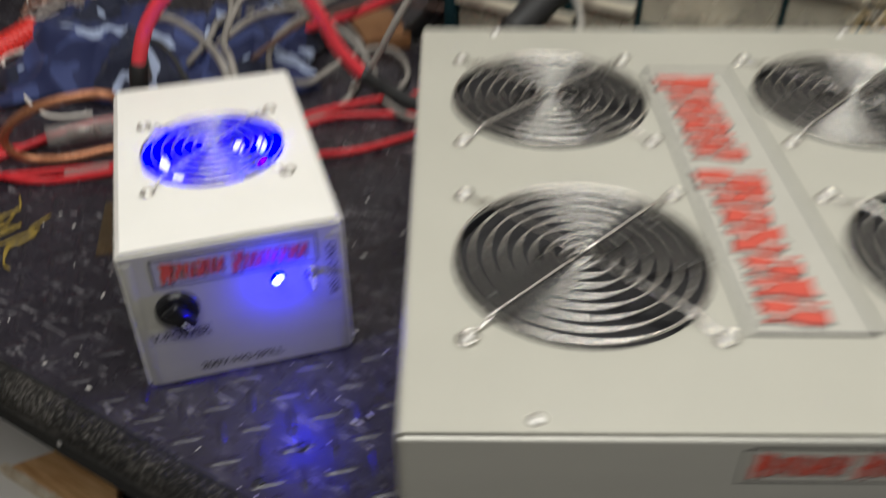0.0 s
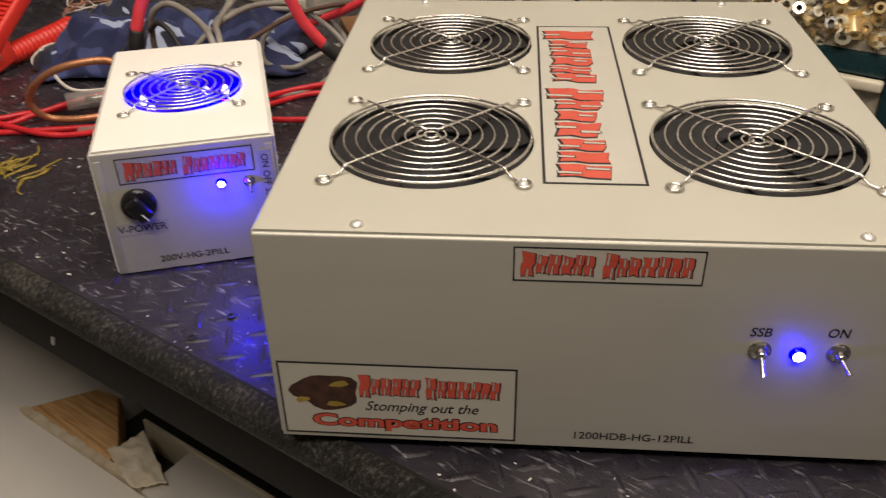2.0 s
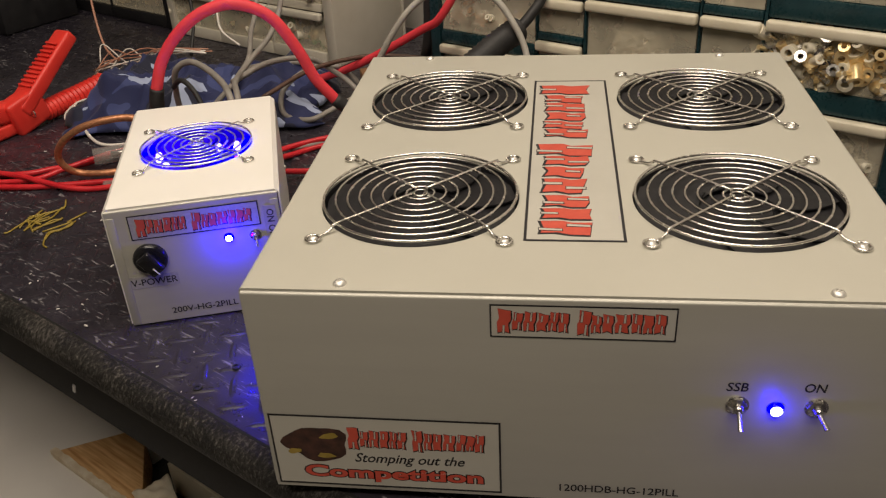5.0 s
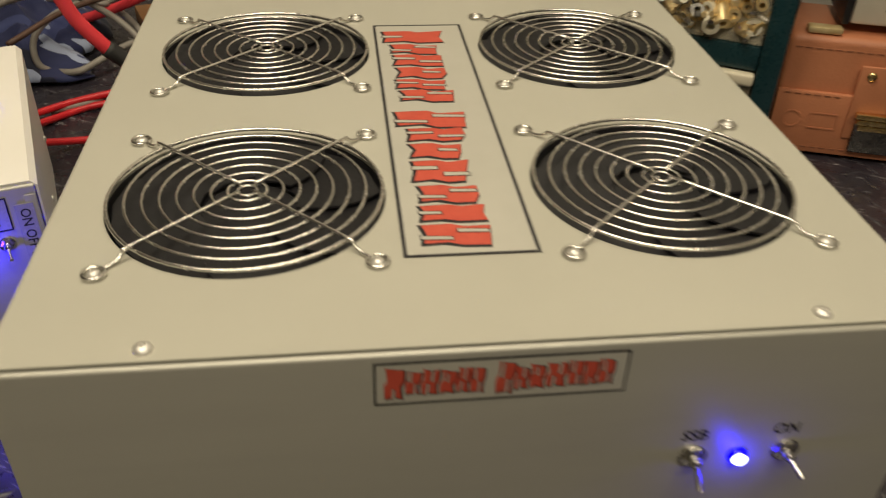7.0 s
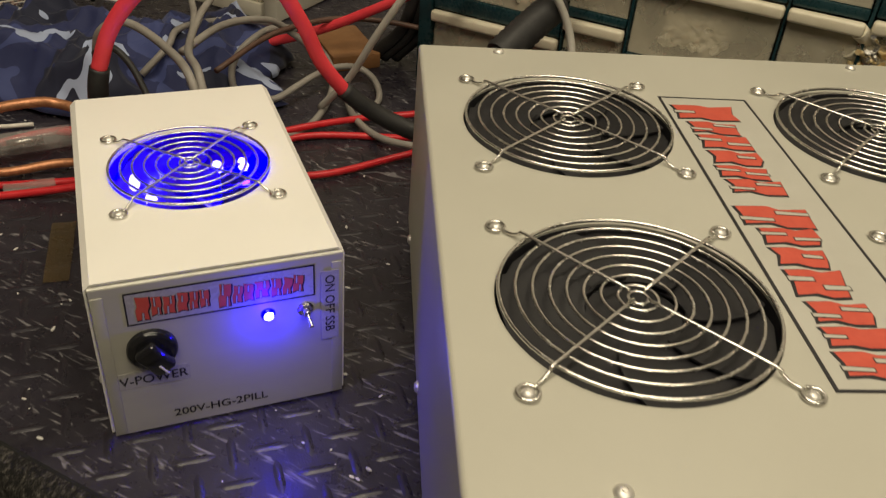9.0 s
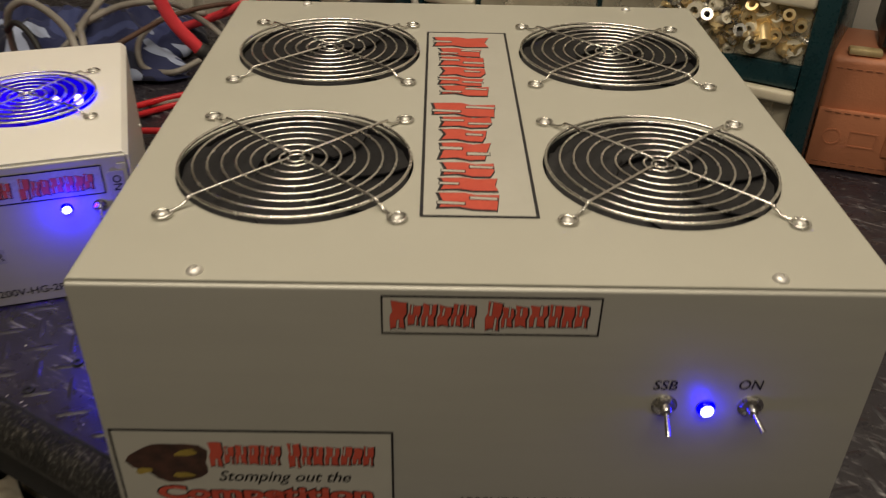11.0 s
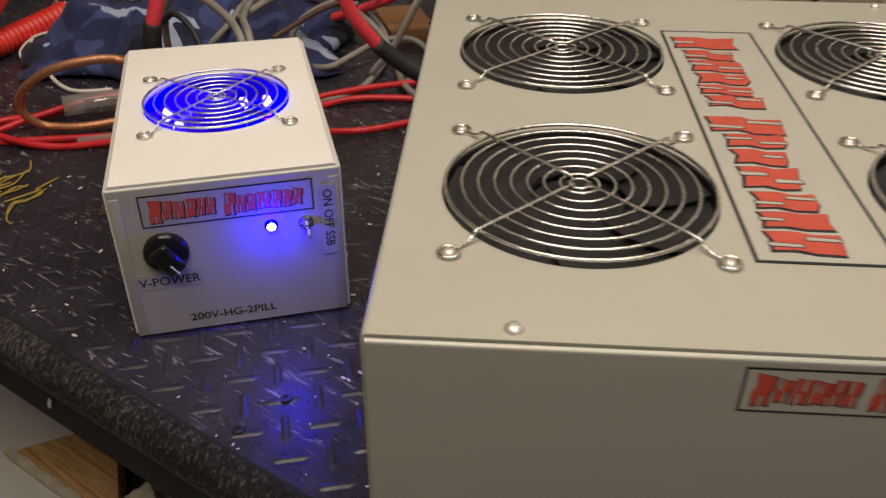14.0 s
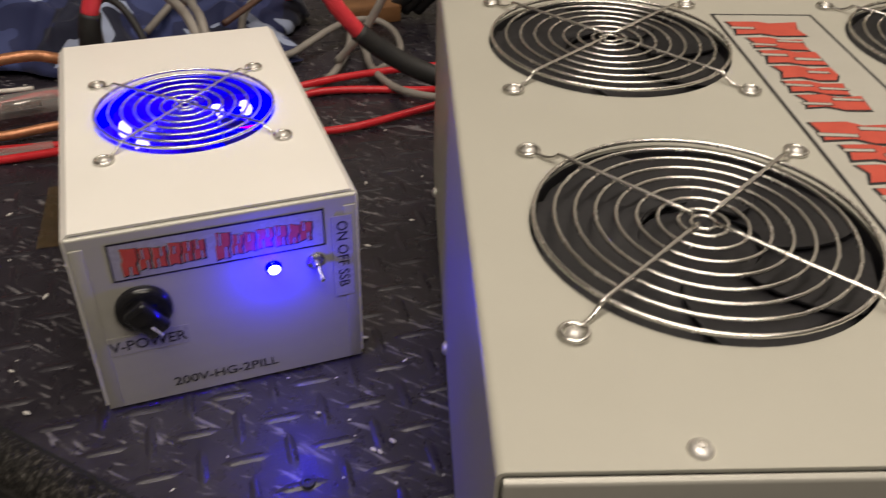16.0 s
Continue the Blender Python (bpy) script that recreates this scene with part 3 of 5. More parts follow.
def blade_mesh(r0, r1, depth, mat, sweep=0.95, thick=0.0014):
    bm = bmesh.new()
    top, bot = [], []
    n, m = 7, 5
    for i in range(n):
        r = r0 + (r1 - r0) * i / (n - 1)
        tr, br = [], []
        for j in range(m):
            t = j / (m - 1)
            a = sweep * (t - 0.5) + 0.35 * (i / (n - 1)) ** 1.5
            z = -depth * (0.15 + 0.8 * t) + 0.1 * depth * math.sin(math.pi * t)
            tr.append(bm.verts.new((r * math.cos(a), r * math.sin(a), z)))
            br.append(bm.verts.new((r * math.cos(a), r * math.sin(a), z - thick)))
        top.append(tr)
        bot.append(br)
    for i in range(n - 1):
        for j in range(m - 1):
            bm.faces.new((top[i][j], top[i + 1][j], top[i + 1][j + 1], top[i][j + 1]))
            bm.faces.new((bot[i][j], bot[i][j + 1], bot[i + 1][j + 1], bot[i + 1][j]))
    rim = [(i, 0) for i in range(n)] + [(n - 1, j) for j in range(1, m)] + [(i, m - 1) for i in range(n - 2, -1, -1)] + [(0, j) for j in range(m - 2, 0, -1)]
    for (a, b), (c, d) in zip(rim, rim[1:] + rim[:1]):
        bm.faces.new((top[a][b], bot[a][b], bot[c][d], top[c][d]))
    bmesh.ops.recalc_face_normals(bm, faces=bm.faces[:])
    return mesh_of("blade", bm, mat, 40)


def cooling_fan(parent, cx, cy, z, size, hole, depth, mat, blade, start, label):
    """Fan frame with a round duct, hub and blades, hung under the lid."""
    seat = Matrix.Translation((cx, cy, z))
    duct = lathe([(hole + 0.0022, 0), (hole - 0.0002, 0), (hole - 0.0012, -0.004), (hole - 0.0018, -depth), (hole + 0.0022, -depth), (hole + 0.0022, 0)], 56)
    bmesh.ops.recalc_face_normals(duct, faces=duct.faces[:])
    fan = part("cooling_fan", duct, mat, parent, label, seat, 40)
    e = size / 2
    for sx in (-1, 1):
        for sy in (-1, 1):
            part("corner_post", box(sx * e - 0.007 if sx > 0 else sx * e, sx * e if sx > 0 else sx * e + 0.007, sy * e - 0.007 if sy > 0 else sy * e, sy * e if sy > 0 else sy * e + 0.007, -depth, -0.0005, 0.0015), mat, fan)
    hub = lathe([(0, -0.0045), (hole * 0.34, -0.0045), (hole * 0.36, -0.006), (hole * 0.36, -depth * 0.95), (0, -depth * 0.95)], 36)
    bmesh.ops.recalc_face_normals(hub, faces=hub.faces[:])
    part("hub", hub, mat, fan, "", None, 30)
    for k in range(7):
        part("blade", blade, None, fan, "", Matrix.Rotation(start + 2 * math.pi * k / 7, 4, "Z"))
    back = lathe([(hole * 0.38, -depth + 0.001), (hole * 0.38, -depth - 0.0025), (0, -depth - 0.0025), (0, -depth + 0.001)], 32)
    bmesh.ops.recalc_face_normals(back, faces=back.faces[:])
    part("motor_plate", back, mat, fan)
    return fan


def frame_bars(w, h, t, z=0.00025):
    bm = box(0, w, 0, t, 0, z)
    box(0, w, h - t, h, 0, z, bm=bm)
    box(0, t, t, h - t, 0, z, bm=bm)
    box(w - t, w, t, h - t, 0, z, bm=bm)
    return bm


def block_print(parent, w, h, m, seed, slots_mat):
    """A two-group row of ragged red shapes edged in black, with pale cut-outs; the groups' first shapes are taller."""
    rng = random.Random(seed)
    reds, blacks, slots = bmesh.new(), bmesh.new(), bmesh.new()
    widths = [1.3, 0.95, 1.15, 1.0, 0.85, 0.95, 0.6, 1.2, 0.95, 1.0, 1.4, 1.0, 0.9, 1.05]
    unit = w / sum(widths)
    x = 0.0

    def jit(k):
        return k * (rng.random() - 0.5)

    for i, k in enumerate(widths):
        wide = k * unit
        if i != 6:
            first = i in (0, 7)
            lo = 0.0 if first else 0.12 + jit(0.06)
            hi = 1.0 if first else 0.86 + jit(0.08)
            lean = h * (0.05 + jit(0.08))
            a, b = x + 0.09 * wide, x + 0.87 * wide
            mid = (lo + hi) / 2
            waist = wide * (0.03 + 0.05 * rng.random())
            q = [(a + jit(0.05) * wide, h * lo), ((a + b) / 2, h * (lo + 0.05 + jit(0.05))), (b, h * (lo + jit(0.05)))]
            q += [(b - waist, h * (mid - 0.12)), (b + waist + lean * 0.5, h * (mid + 0.05)), (b + lean, h * (hi - 0.10 * rng.random()))]
            q += [((a + b) / 2 + lean, h * (hi - 0.03 + jit(0.08))), (a + lean - waist, h * (hi + jit(0.05))), (a + lean * 0.6 + waist, h * (mid + 0.10)), (a - waist * 0.4, h * (mid - 0.05))]
            cx, cy = sum(p[0] for p in q) / len(q), sum(p[1] for p in q) / len(q)
            o, drop = 0.028 * h, 0.022 * h
            prism([(px + (o if px > cx else -o) + drop, py + (o if py > cy else -o) - drop) for px, py in q], 0.00022, 0.00030, blacks)
            prism(q, 0.00030, 0.00038, reds)
            wid = b - a
            for s in range(2 if i % 3 else 1):
                sx = a + wid * (0.5 + (0.0 if i % 3 == 0 else (-0.14, 0.20)[s]))
                up = (s + i) % 2
                sy = h * (mid + 0.02 if up else lo - 0.02)
                ln = h * (hi - mid) * (0.62 if i % 3 == 0 else 0.85) + 0.02 * h
                t = wid * 0.085
                for mesh, e, z in ((blacks, 0.014 * h, 0.00038), (slots, 0.0, 0.00046)):
                    prism([(sx - t - e, sy - e), (sx + t + e, sy - e), (sx + t * 0.8 + e + lean * 0.4, sy + ln + e), (sx - t * 0.8 - e + lean * 0.4, sy + ln + e)], z, z + 0.00007, mesh)
        x += wide
    tagged(part("black_print", blacks, M_INK, parent, "", m, None), kind="stuff")
    tagged(part("red_print", reds, M_REDINK, parent, "", m, None), kind="stuff")
    tagged(part("pale_print", slots, slots_mat, parent, "", m, None), kind="stuff")


def toggle_switch(parent, m, size, tilt):
    nut = lathe([(0, 0.0022), (0.55, 0.0022), (0.62, 0.0022), (1.0, 0.0016), (1.0, 0.0), (0, 0.0)], 6)
    nut.transform(Matrix.Diagonal((size, size, 1, 1)))
    bmesh.ops.recalc_face_normals(nut, faces=nut.faces[:])
    sw = part("toggle_switch", nut, M_STEEL, parent, "small chrome toggle switch", m, 20)
    collar = lathe([(0, 0.0055), (0.42 * size, 0.0055), (0.5 * size, 0.005), (0.5 * size, 0.002), (0, 0.002)], 20)
    bmesh.ops.recalc_face_normals(collar, faces=collar.faces[:])
    part("bushing", collar, M_STEEL, sw)
    washer = lathe([(1.2 * size, 0.0), (1.2 * size, 0.0007), (0.7 * size, 0.0007)], 24)
    bmesh.ops.recalc_face_normals(washer, faces=washer.faces[:])
    part("washer", washer, M_STEEL, sw)
    lever = tube([(0, 0, 0.004), (tilt[0] * 0.35, tilt[1] * 0.35, 0.0065), (tilt[0] * 0.8, tilt[1] * 0.8, 0.0100), (tilt[0], tilt[1], 0.0116)], lambda t: size * (0.2 + 0.11 * t), 12, 4)
    part("lever", lever, M_STEEL, sw, "", None, 60)
    return sw


def led(parent, m, r):
    ring = lathe([(r * 1.07, 0), (r * 1.07, 0.0003), (r * 1.02, 0.0005), (r * 0.98, 0)], 24)
    bmesh.ops.recalc_face_normals(ring, faces=ring.faces[:])
    holder = part("indicator", ring, M_BLACK, parent, "lit blue indicator light", m, 40)
    dome = lathe([(r, 0.0), (r, r * 0.1)] + [(r * math.cos(a), r * 0.1 + 0.75 * r * math.sin(a)) for a in [radians(d) for d in (20, 40, 60, 75)]] + [(0, r * 0.85)], 24)
    bmesh.ops.recalc_face_normals(dome, faces=dome.faces[:])
    part("lens", dome, M_LED, holder, "", None, 180)
    core = lathe([(r * 0.74, r * 0.55), (r * 0.72, r * 0.68), (r * 0.48, r * 0.86), (0, r * 0.96)], 20)
    bmesh.ops.recalc_face_normals(core, faces=core.faces[:])
    part("glowing_core", core, M_LEDCORE, holder, "", None, 180)
    return holder


def face(x, y, z):
    """A seat on a front panel: x to the right, y up, z out of the panel."""
    return Matrix(((1, 0, 0, x), (0, 0, -1, y), (0, 1, 0, z), (0, 0, 0, 1)))


def casing(parent, W, D, H, fans, hole, mats, front_gap, bend=0.0026, foot=0.0, bends=6):
    lid = part("cover", cover_mesh(W, D, H, front_gap, fans, hole, bend, foot, bends), mats[0], parent, "", None, None)
    mod = lid.modifiers.new("gauge", "SOLIDIFY")
    mod.thickness, mod.offset = 0.0013, -1
    part("front_panel", folded_panel(W - 0.0036, H - 0.0006, 0.0, 1, foot), mats[1], parent, "", None, 35)
    part("rear_panel", folded_panel(W - 0.0036, H - 0.0016, D - 0.0005, -1, foot), mats[1], parent, "", None, 35)
    part("base_plate", box(-W / 2 + 0.002, W / 2 - 0.002, 0.002, D - 0.003, foot + 0.0005, foot + 0.002), mats[1], parent)
    if foot:
        for x in (-W / 2 + 0.03, W / 2 - 0.03):
            for y in (0.03, D - 0.03):
                pad = lathe([(0, foot), (0.0085, foot), (0.0075, 0.0005), (0.0065, 0.0002), (0, 0.0002)], 20)
                bmesh.ops.recalc_face_normals(pad, faces=pad.faces[:])
                part("foot", pad, M_RUBBER, parent, "black rubber foot", Matrix.Translation((x, y, 0)), 40)
    return lid


# large amplifier, origin at the foot of its front edge's middle
BIG = Matrix.Translation((0.0, -0.0520, 0.0))
BW, BD, BH = 0.341, 0.369, 0.143
big = thing("amplifier", "large satin grey metal amplifier with four guarded cooling fans on top", "amplifier", BIG)
big_fans = [(sx * 0.091, y) for y in (0.052 + 0.0525, 0.052 + 0.1590 + 0.0525) for sx in (-1, 1)]
casing(big, BW, BD, BH, big_fans, 0.0585, (M_CASE, M_PANEL), 0.0031, 0.0026, 0.0070)
BLADE = blade_mesh(0.021, 0.0568, 0.0056, M_FANBLACK, 1.36, 0.0011)
for i, (fx, fy) in enumerate(big_fans):
    cooling_fan(big, fx, fy, BH - 0.0014, 0.119, 0.0585, 0.025, M_FANBLACK, BLADE, 0.4 + 0.9 * i, "black plastic cooling fan")
    fan_guard(big, fx, fy, BH, 0.105, 0.0572, 7, 0.00085, 0.0030, 0.145)
for x in (-0.119, 0.1205):
    for y in (0.009, BD - 0.007):
        part("screw", SCREW, None, big, "", Matrix.Translation((x, y, BH)))
for side in (-1, 1):
    for y in (0.04, 0.185, 0.33):
        part("screw", SCREW, None, big, "", Matrix.Translation((side * BW / 2, y, 0.016)) @ Matrix.Rotation(side * math.pi / 2, 4, "Y"))

strip = part("top_label", box(0, 0.2500, 0, 0.0547, 0, 0.0002), M_LABEL, big, "long clear label with black border and red printed shapes", Matrix.Translation((-0.0285, 0.052 + 0.2525, BH + 0.0001)) @ Matrix.Rotation(-math.pi / 2, 4, "Z"), None)
part("border", frame_bars(0.2500, 0.0547, 0.0016), M_INK, strip, "", None, None)
block_print(strip, 0.234, 0.036, Matrix.Translation((0.0095, 0.0055, 0)), 3, M_LABEL)
badge = part("front_label", box(0, 0.090, 0, 0.0195, 0, 0.0002), M_LABEL, big, "narrow clear label with black border and red printed shapes", face(-0.043, -0.0001, 0.1195), None)
part("border", frame_bars(0.090, 0.0195, 0.0008), M_INK, badge, "", None, None)
block_print(badge, 0.082, 0.0145, Matrix.Translation((0.003, 0.0028, 0)), 5, M_LABEL)
sticker = part("slogan_label", box(0, 0.128, 0, 0.0515, 0, 0.0002), M_LABEL, big, "bordered label with red and black slogan lettering", face(-0.1668, -0.0001, 0.0115), None)
part("border", frame_bars(0.128, 0.0515, 0.0011), M_INK, sticker, "", None, None)
block_print(sticker, 0.076, 0.0155, Matrix.Translation((0.0430, 0.0285, 0)), 8, M_LABEL)
lettering("Stomping out the", 0.062, 0.0090, M_INK, sticker, Matrix.Translation((0.046, 0.0165, 0.0001)), 0.35, 0.014)
lettering("Competition", 0.103, 0.0128, M_INK, sticker, Matrix.Translation((0.0155, 0.0030, 0.0001)), 0.0, 0.075)
lettering("Competition", 0.1015, 0.0116, M_REDINK, sticker, Matrix.Translation((0.0163, 0.0036, 0.00022)), 0.0, 0.035)
def blot(bm, px, py, rx, ry, lean, z0, z1):
    """An uneven flat oval."""
    rim = []
    for k in range(22):
        a = 2 * math.pi * k / 22
        w = 1 + 0.10 * math.sin(3 * a + px * 700) + 0.07 * math.cos(5 * a + py * 900)
        x, y = rx * w * math.cos(a), ry * w * math.sin(a)
        rim.append((px + x * math.cos(lean) - y * math.sin(lean), py + x * math.sin(lean) + y * math.cos(lean)))
    prism(rim, z0, z1, bm)


patch = bmesh.new()
blot(patch, 0.0255, 0.0310, 0.0185, 0.0125, 0.0, 0.00022, 0.0003)
part("brown_print", patch, M_BROWNINK, sticker, "plain brown printed shape", None, None)
tan = bmesh.new()
for px, py, rx, ry, lean in ((0.0330, 0.0370, 0.0052, 0.0020, 0.2), (0.0120, 0.0250, 0.0040, 0.0018, 0.2), (0.0300, 0.0225, 0.0050, 0.0018, 0.0)):
    blot(tan, px, py, rx, ry, lean, 0.00032, 0.0004)
tagged(part("tan_print", tan, M_YELLOW, sticker, "", None, None), kind="stuff")
lettering("1200HDB-HG-12PILL", 0.0640, 0.0052, M_INK, big, face(-0.0070, -0.0001, 0.0155), 0.0, 0.012)
lettering("SSB", 0.0105, 0.0055, M_INK, big, face(0.0740, -0.0001, 0.0902), 0.12, 0.012)
lettering("ON", 0.0105, 0.0055, M_INK, big, face(0.1110, -0.0001, 0.0910), 0.12, 0.012)
toggle_switch(big, face(0.0803, 0, 0.0815), 0.0048, (0.0005, -0.0075))
toggle_switch(big, face(0.1183, 0, 0.0815), 0.0048, (0.0032, -0.0045))
led(big, face(0.0990, 0, 0.0800), 0.0041)
point_lamp("led_lamp", BIG @ Vector((0.099, -0.0085, 0.0800)), 0.013, BLUE, 0.003)

# small amplifier with a blue-lit fan
SMALL = Matrix.Translation((-0.27175, 0.1266, 0.0)) @ Matrix.Rotation(radians(17.4), 4, "Z")
SW, SD, SH = 0.1265, 0.2040, 0.1002
small = thing("small_amplifier", "small pale aluminium amplifier with a blue-lit cooling fan on top", "amplifier", SMALL)
fan_at = [(-0.001, 0.1018)]
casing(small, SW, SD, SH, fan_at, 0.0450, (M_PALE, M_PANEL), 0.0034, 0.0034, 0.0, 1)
BLUEBLADE = blade_mesh(0.017, 0.0425, 0.020, M_ACRYLIC)
blue_fan = cooling_fan(small, *fan_at[0], SH - 0.0014, 0.092, 0.0450, 0.024, M_ACRYLIC, BLUEBLADE, 0.55, "transparent blue-lit cooling fan")
# fan lights, stretched so their glow also paints the bright reflections
for x, y, along in ((-0.0315, 0.0010, 2.3), (-0.0240, -0.0195, 1.3), (0.0160, 0.0085, 1.2), (0.0310, 0.0080, 1.5)):
    bulb = lathe([(0, 0.004), (0.0022, 0.0032), (0.0032, 0.0), (0.0022, -0.0028), (0, -0.0036)], 14)
    bulb.transform(Matrix.Rotation(math.atan2(y, x), 4, "Z") @ Matrix.Diagonal((1, along, 1, 1)))
    bmesh.ops.recalc_face_normals(bulb, faces=bulb.faces[:])
    part("fan_led_glint", bulb, M_FANLED, blue_fan, "lit blue fan light, stretched to stand in for bright reflections", Matrix.Translation((x, y, -0.0055)), 180)
fan_guard(small, *fan_at[0], SH, 0.0838, 0.0445, 6, 0.00080, 0.0030, 0.13)
for dx in (-0.027, 0.030):
    point_lamp("fan_lamp", SMALL @ Vector((fan_at[0][0] + dx, fan_at[0][1], SH - 0.014)), 0.25, (0.026, 0.003, 1.0), 0.004)
for side in (-1, 1):
    for y in (0.012, 0.10, 0.19):
        part("screw", SMALLSCREW, None, small, "", Matrix.Translation((side * SW / 2, y, 0.033)) @ Matrix.Rotation(side * math.pi / 2, 4, "Y"))
L = -SW / 2
badge = part("front_label", box(0, 0.093, 0, 0.0198, 0, 0.0002), M_LABELPALE, small, "narrow tape label with black border and red printed shapes", face(L + 0.0168, -0.0001, 0.0745), None)
part("border", frame_bars(0.093, 0.0198, 0.0008), M_INK, badge, "", None, None)
block_print(badge, 0.083, 0.0145, Matrix.Translation((0.0042, 0.0024, 0)), 11, M_LABELPALE)
tape = part("tape_label", box(0, 0.036, 0, 0.0105, 0, 0.0002), M_LABELPALE, small, "pale tape label with black words", face(L + 0.0072, -0.0001, 0.0335), None)
lettering("V-POWER", 0.0340, 0.0058, M_INK, tape, Matrix.Translation((0.001, 0.0022, 0.0001)), 0.0, 0.012)
lettering("200V-HG-2PILL", 0.0498, 0.0052, M_INK, small, face(L + 0.0325, -0.0001, 0.0080), 0.0, 0.012)
side_tape = part("tape_label", box(0, 0.046, 0, 0.0095, 0, 0.0002), M_LABELPALE, small, "pale tape label with black words", face(L + 0.1128, -0.0009, 0.0895) @ Matrix.Rotation(-math.pi / 2, 4, "Z"), None)
lettering("ON OFF SSB", 0.0375, 0.0052, M_INK, side_tape, Matrix.Translation((0.003, 0.0022, 0.0001)), 0.0, 0.012)
toggle_switch(small, face(L + 0.1045, 0, 0.0665), 0.0036, (0.0008, -0.0035))
led(small, face(L + 0.0850, 0, 0.0670), 0.0036)
point_lamp("led_lamp", SMALL @ Vector((L + 0.0850, -0.0150, 0.0664)), 0.105, BLUE, 0.003)
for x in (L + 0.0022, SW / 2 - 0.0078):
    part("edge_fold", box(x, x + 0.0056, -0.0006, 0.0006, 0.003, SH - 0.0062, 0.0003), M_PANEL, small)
# knob: skirt, ridged grip, pointer line
skirt = lathe([(0.0124, 0), (0.0124, 0.0022), (0.0112, 0.0040), (0.0100, 0.0044), (0, 0.0044)], 40)
bmesh.ops.recalc_face_normals(skirt, faces=skirt.faces[:])
knob = part("knob", skirt, M_KNOB, small, "black control knob with a white pointer line", face(L + 0.0265, 0, 0.0582) @ Matrix.Rotation(radians(215), 4, "Z"), 40)
part("grip", box(-0.0060, 0.0060, -0.0080, 0.0104, 0.0044, 0.0112, 0.0024, 3), M_KNOB, knob, "", None, 40)
part("pointer", box(-0.0005, 0.0005, 0.0036, 0.0107, 0.0107, 0.0115, 0.0002), M_WHITEINK, knob, "white pointer line")

# ---- drawer cabinets along the wall ----
TEALV = 0.425


def drawer(parent, u0, u1, z0, z1, v, lip_mat=None, depth=0.10, lip=0.0105):
    """Clear open-topped drawer with a milky pull lip."""
    bm = box(u0, u1, v, v + depth, z0, z1 - lip * 0.6)
    bmesh.ops.delete(bm, geom=[f for f in bm.faces if f.normal.z > 0.9], context="FACES")
    d = part("drawer", bm, M_CLEAR, parent, "clear plastic drawer", None, None)
    mod = d.modifiers.new("wall", "SOLIDIFY")
    mod.thickness, mod.offset = 0.0015, -1
    part("pull_lip", box(u0 - 0.001, u1 + 0.001, v - 0.0095, v - 0.0005, z1 - lip, z1, 0.0028, 3), lip_mat or M_LIP, d, "milky plastic pull lip")
    return d


def shell(parent, u0, u1, z1, v, cells, mat, depth=0.14):
    """Cabinet carcass: solid outer walls, back, and a bar round each drawer cell."""
    part("back_wall", box(u0, u1, v + depth - 0.004, v + depth, 0.001, z1), mat, parent)
    part("side_wall", box(u0, u0 + 0.014, v - 0.004, v + depth - 0.0045, 0.001, z1, 0.002), mat, parent)
    part("side_wall", box(u1 - 0.018, u1, v - 0.006, v + depth - 0.0045, 0.001, z1, 0.003), mat, parent)
    part("top_wall", box(u0 + 0.0145, u1 - 0.0185, v - 0.002, v + depth - 0.0045, z1 - 0.006, z1, 0.001), mat, parent)
    for a, b in cells:
        part("divider", box(a, b, v - 0.002, v + depth - 0.0045, 0.001, z1 - 0.0065, 0.0008), mat, parent)


teal = thing("drawer_cabinet", "dark teal parts cabinet with clear drawers full of small hardware", "drawer cabinet", BENCH, "parts cabinets")
shell(teal, -0.430, 0.086, 0.250, TEALV, [(-0.2885, -0.2865), (-0.2310, -0.2285), (-0.1105, -0.1085), (-0.0510, -0.0480)], M_TEAL)
columns = {
    "a": (-0.414, -0.290, [(0.016, 0.076), (0.092, 0.160), (0.176, 0.236)]),
    "b": (-0.285, -0.2325, [(0.016, 0.052), (0.062, 0.098), (0.107, 0.144), (0.154, 0.190), (0.200, 0.236)]),
    "c": (-0.227, -0.112, [(0.016, 0.070), (0.080, 0.147), (0.157, 0.236)]),
    "d": (-0.107, -0.0525, [(0.016, 0.070), (0.080, 0.147), (0.157, 0.236)]),
    "e": (-0.0465, 0.0670, [(0.013, 0.072), (0.093, 0.151), (0.172, 0.236)]),
}
for key, (u0, u1, rows) in columns.items():
    low = 0.001
    for z0, z1 in rows:
        wide = box(u0 - 0.0005, u1 + 0.0005, TEALV - 0.003, TEALV + 0.13, low, z0 - 0.0008, 0.0008)
        part("shelf_bar", wide, M_TEAL, teal)
        drawer(teal, u0, u1, z0, z1, TEALV)
        low = z1 + 0.0012


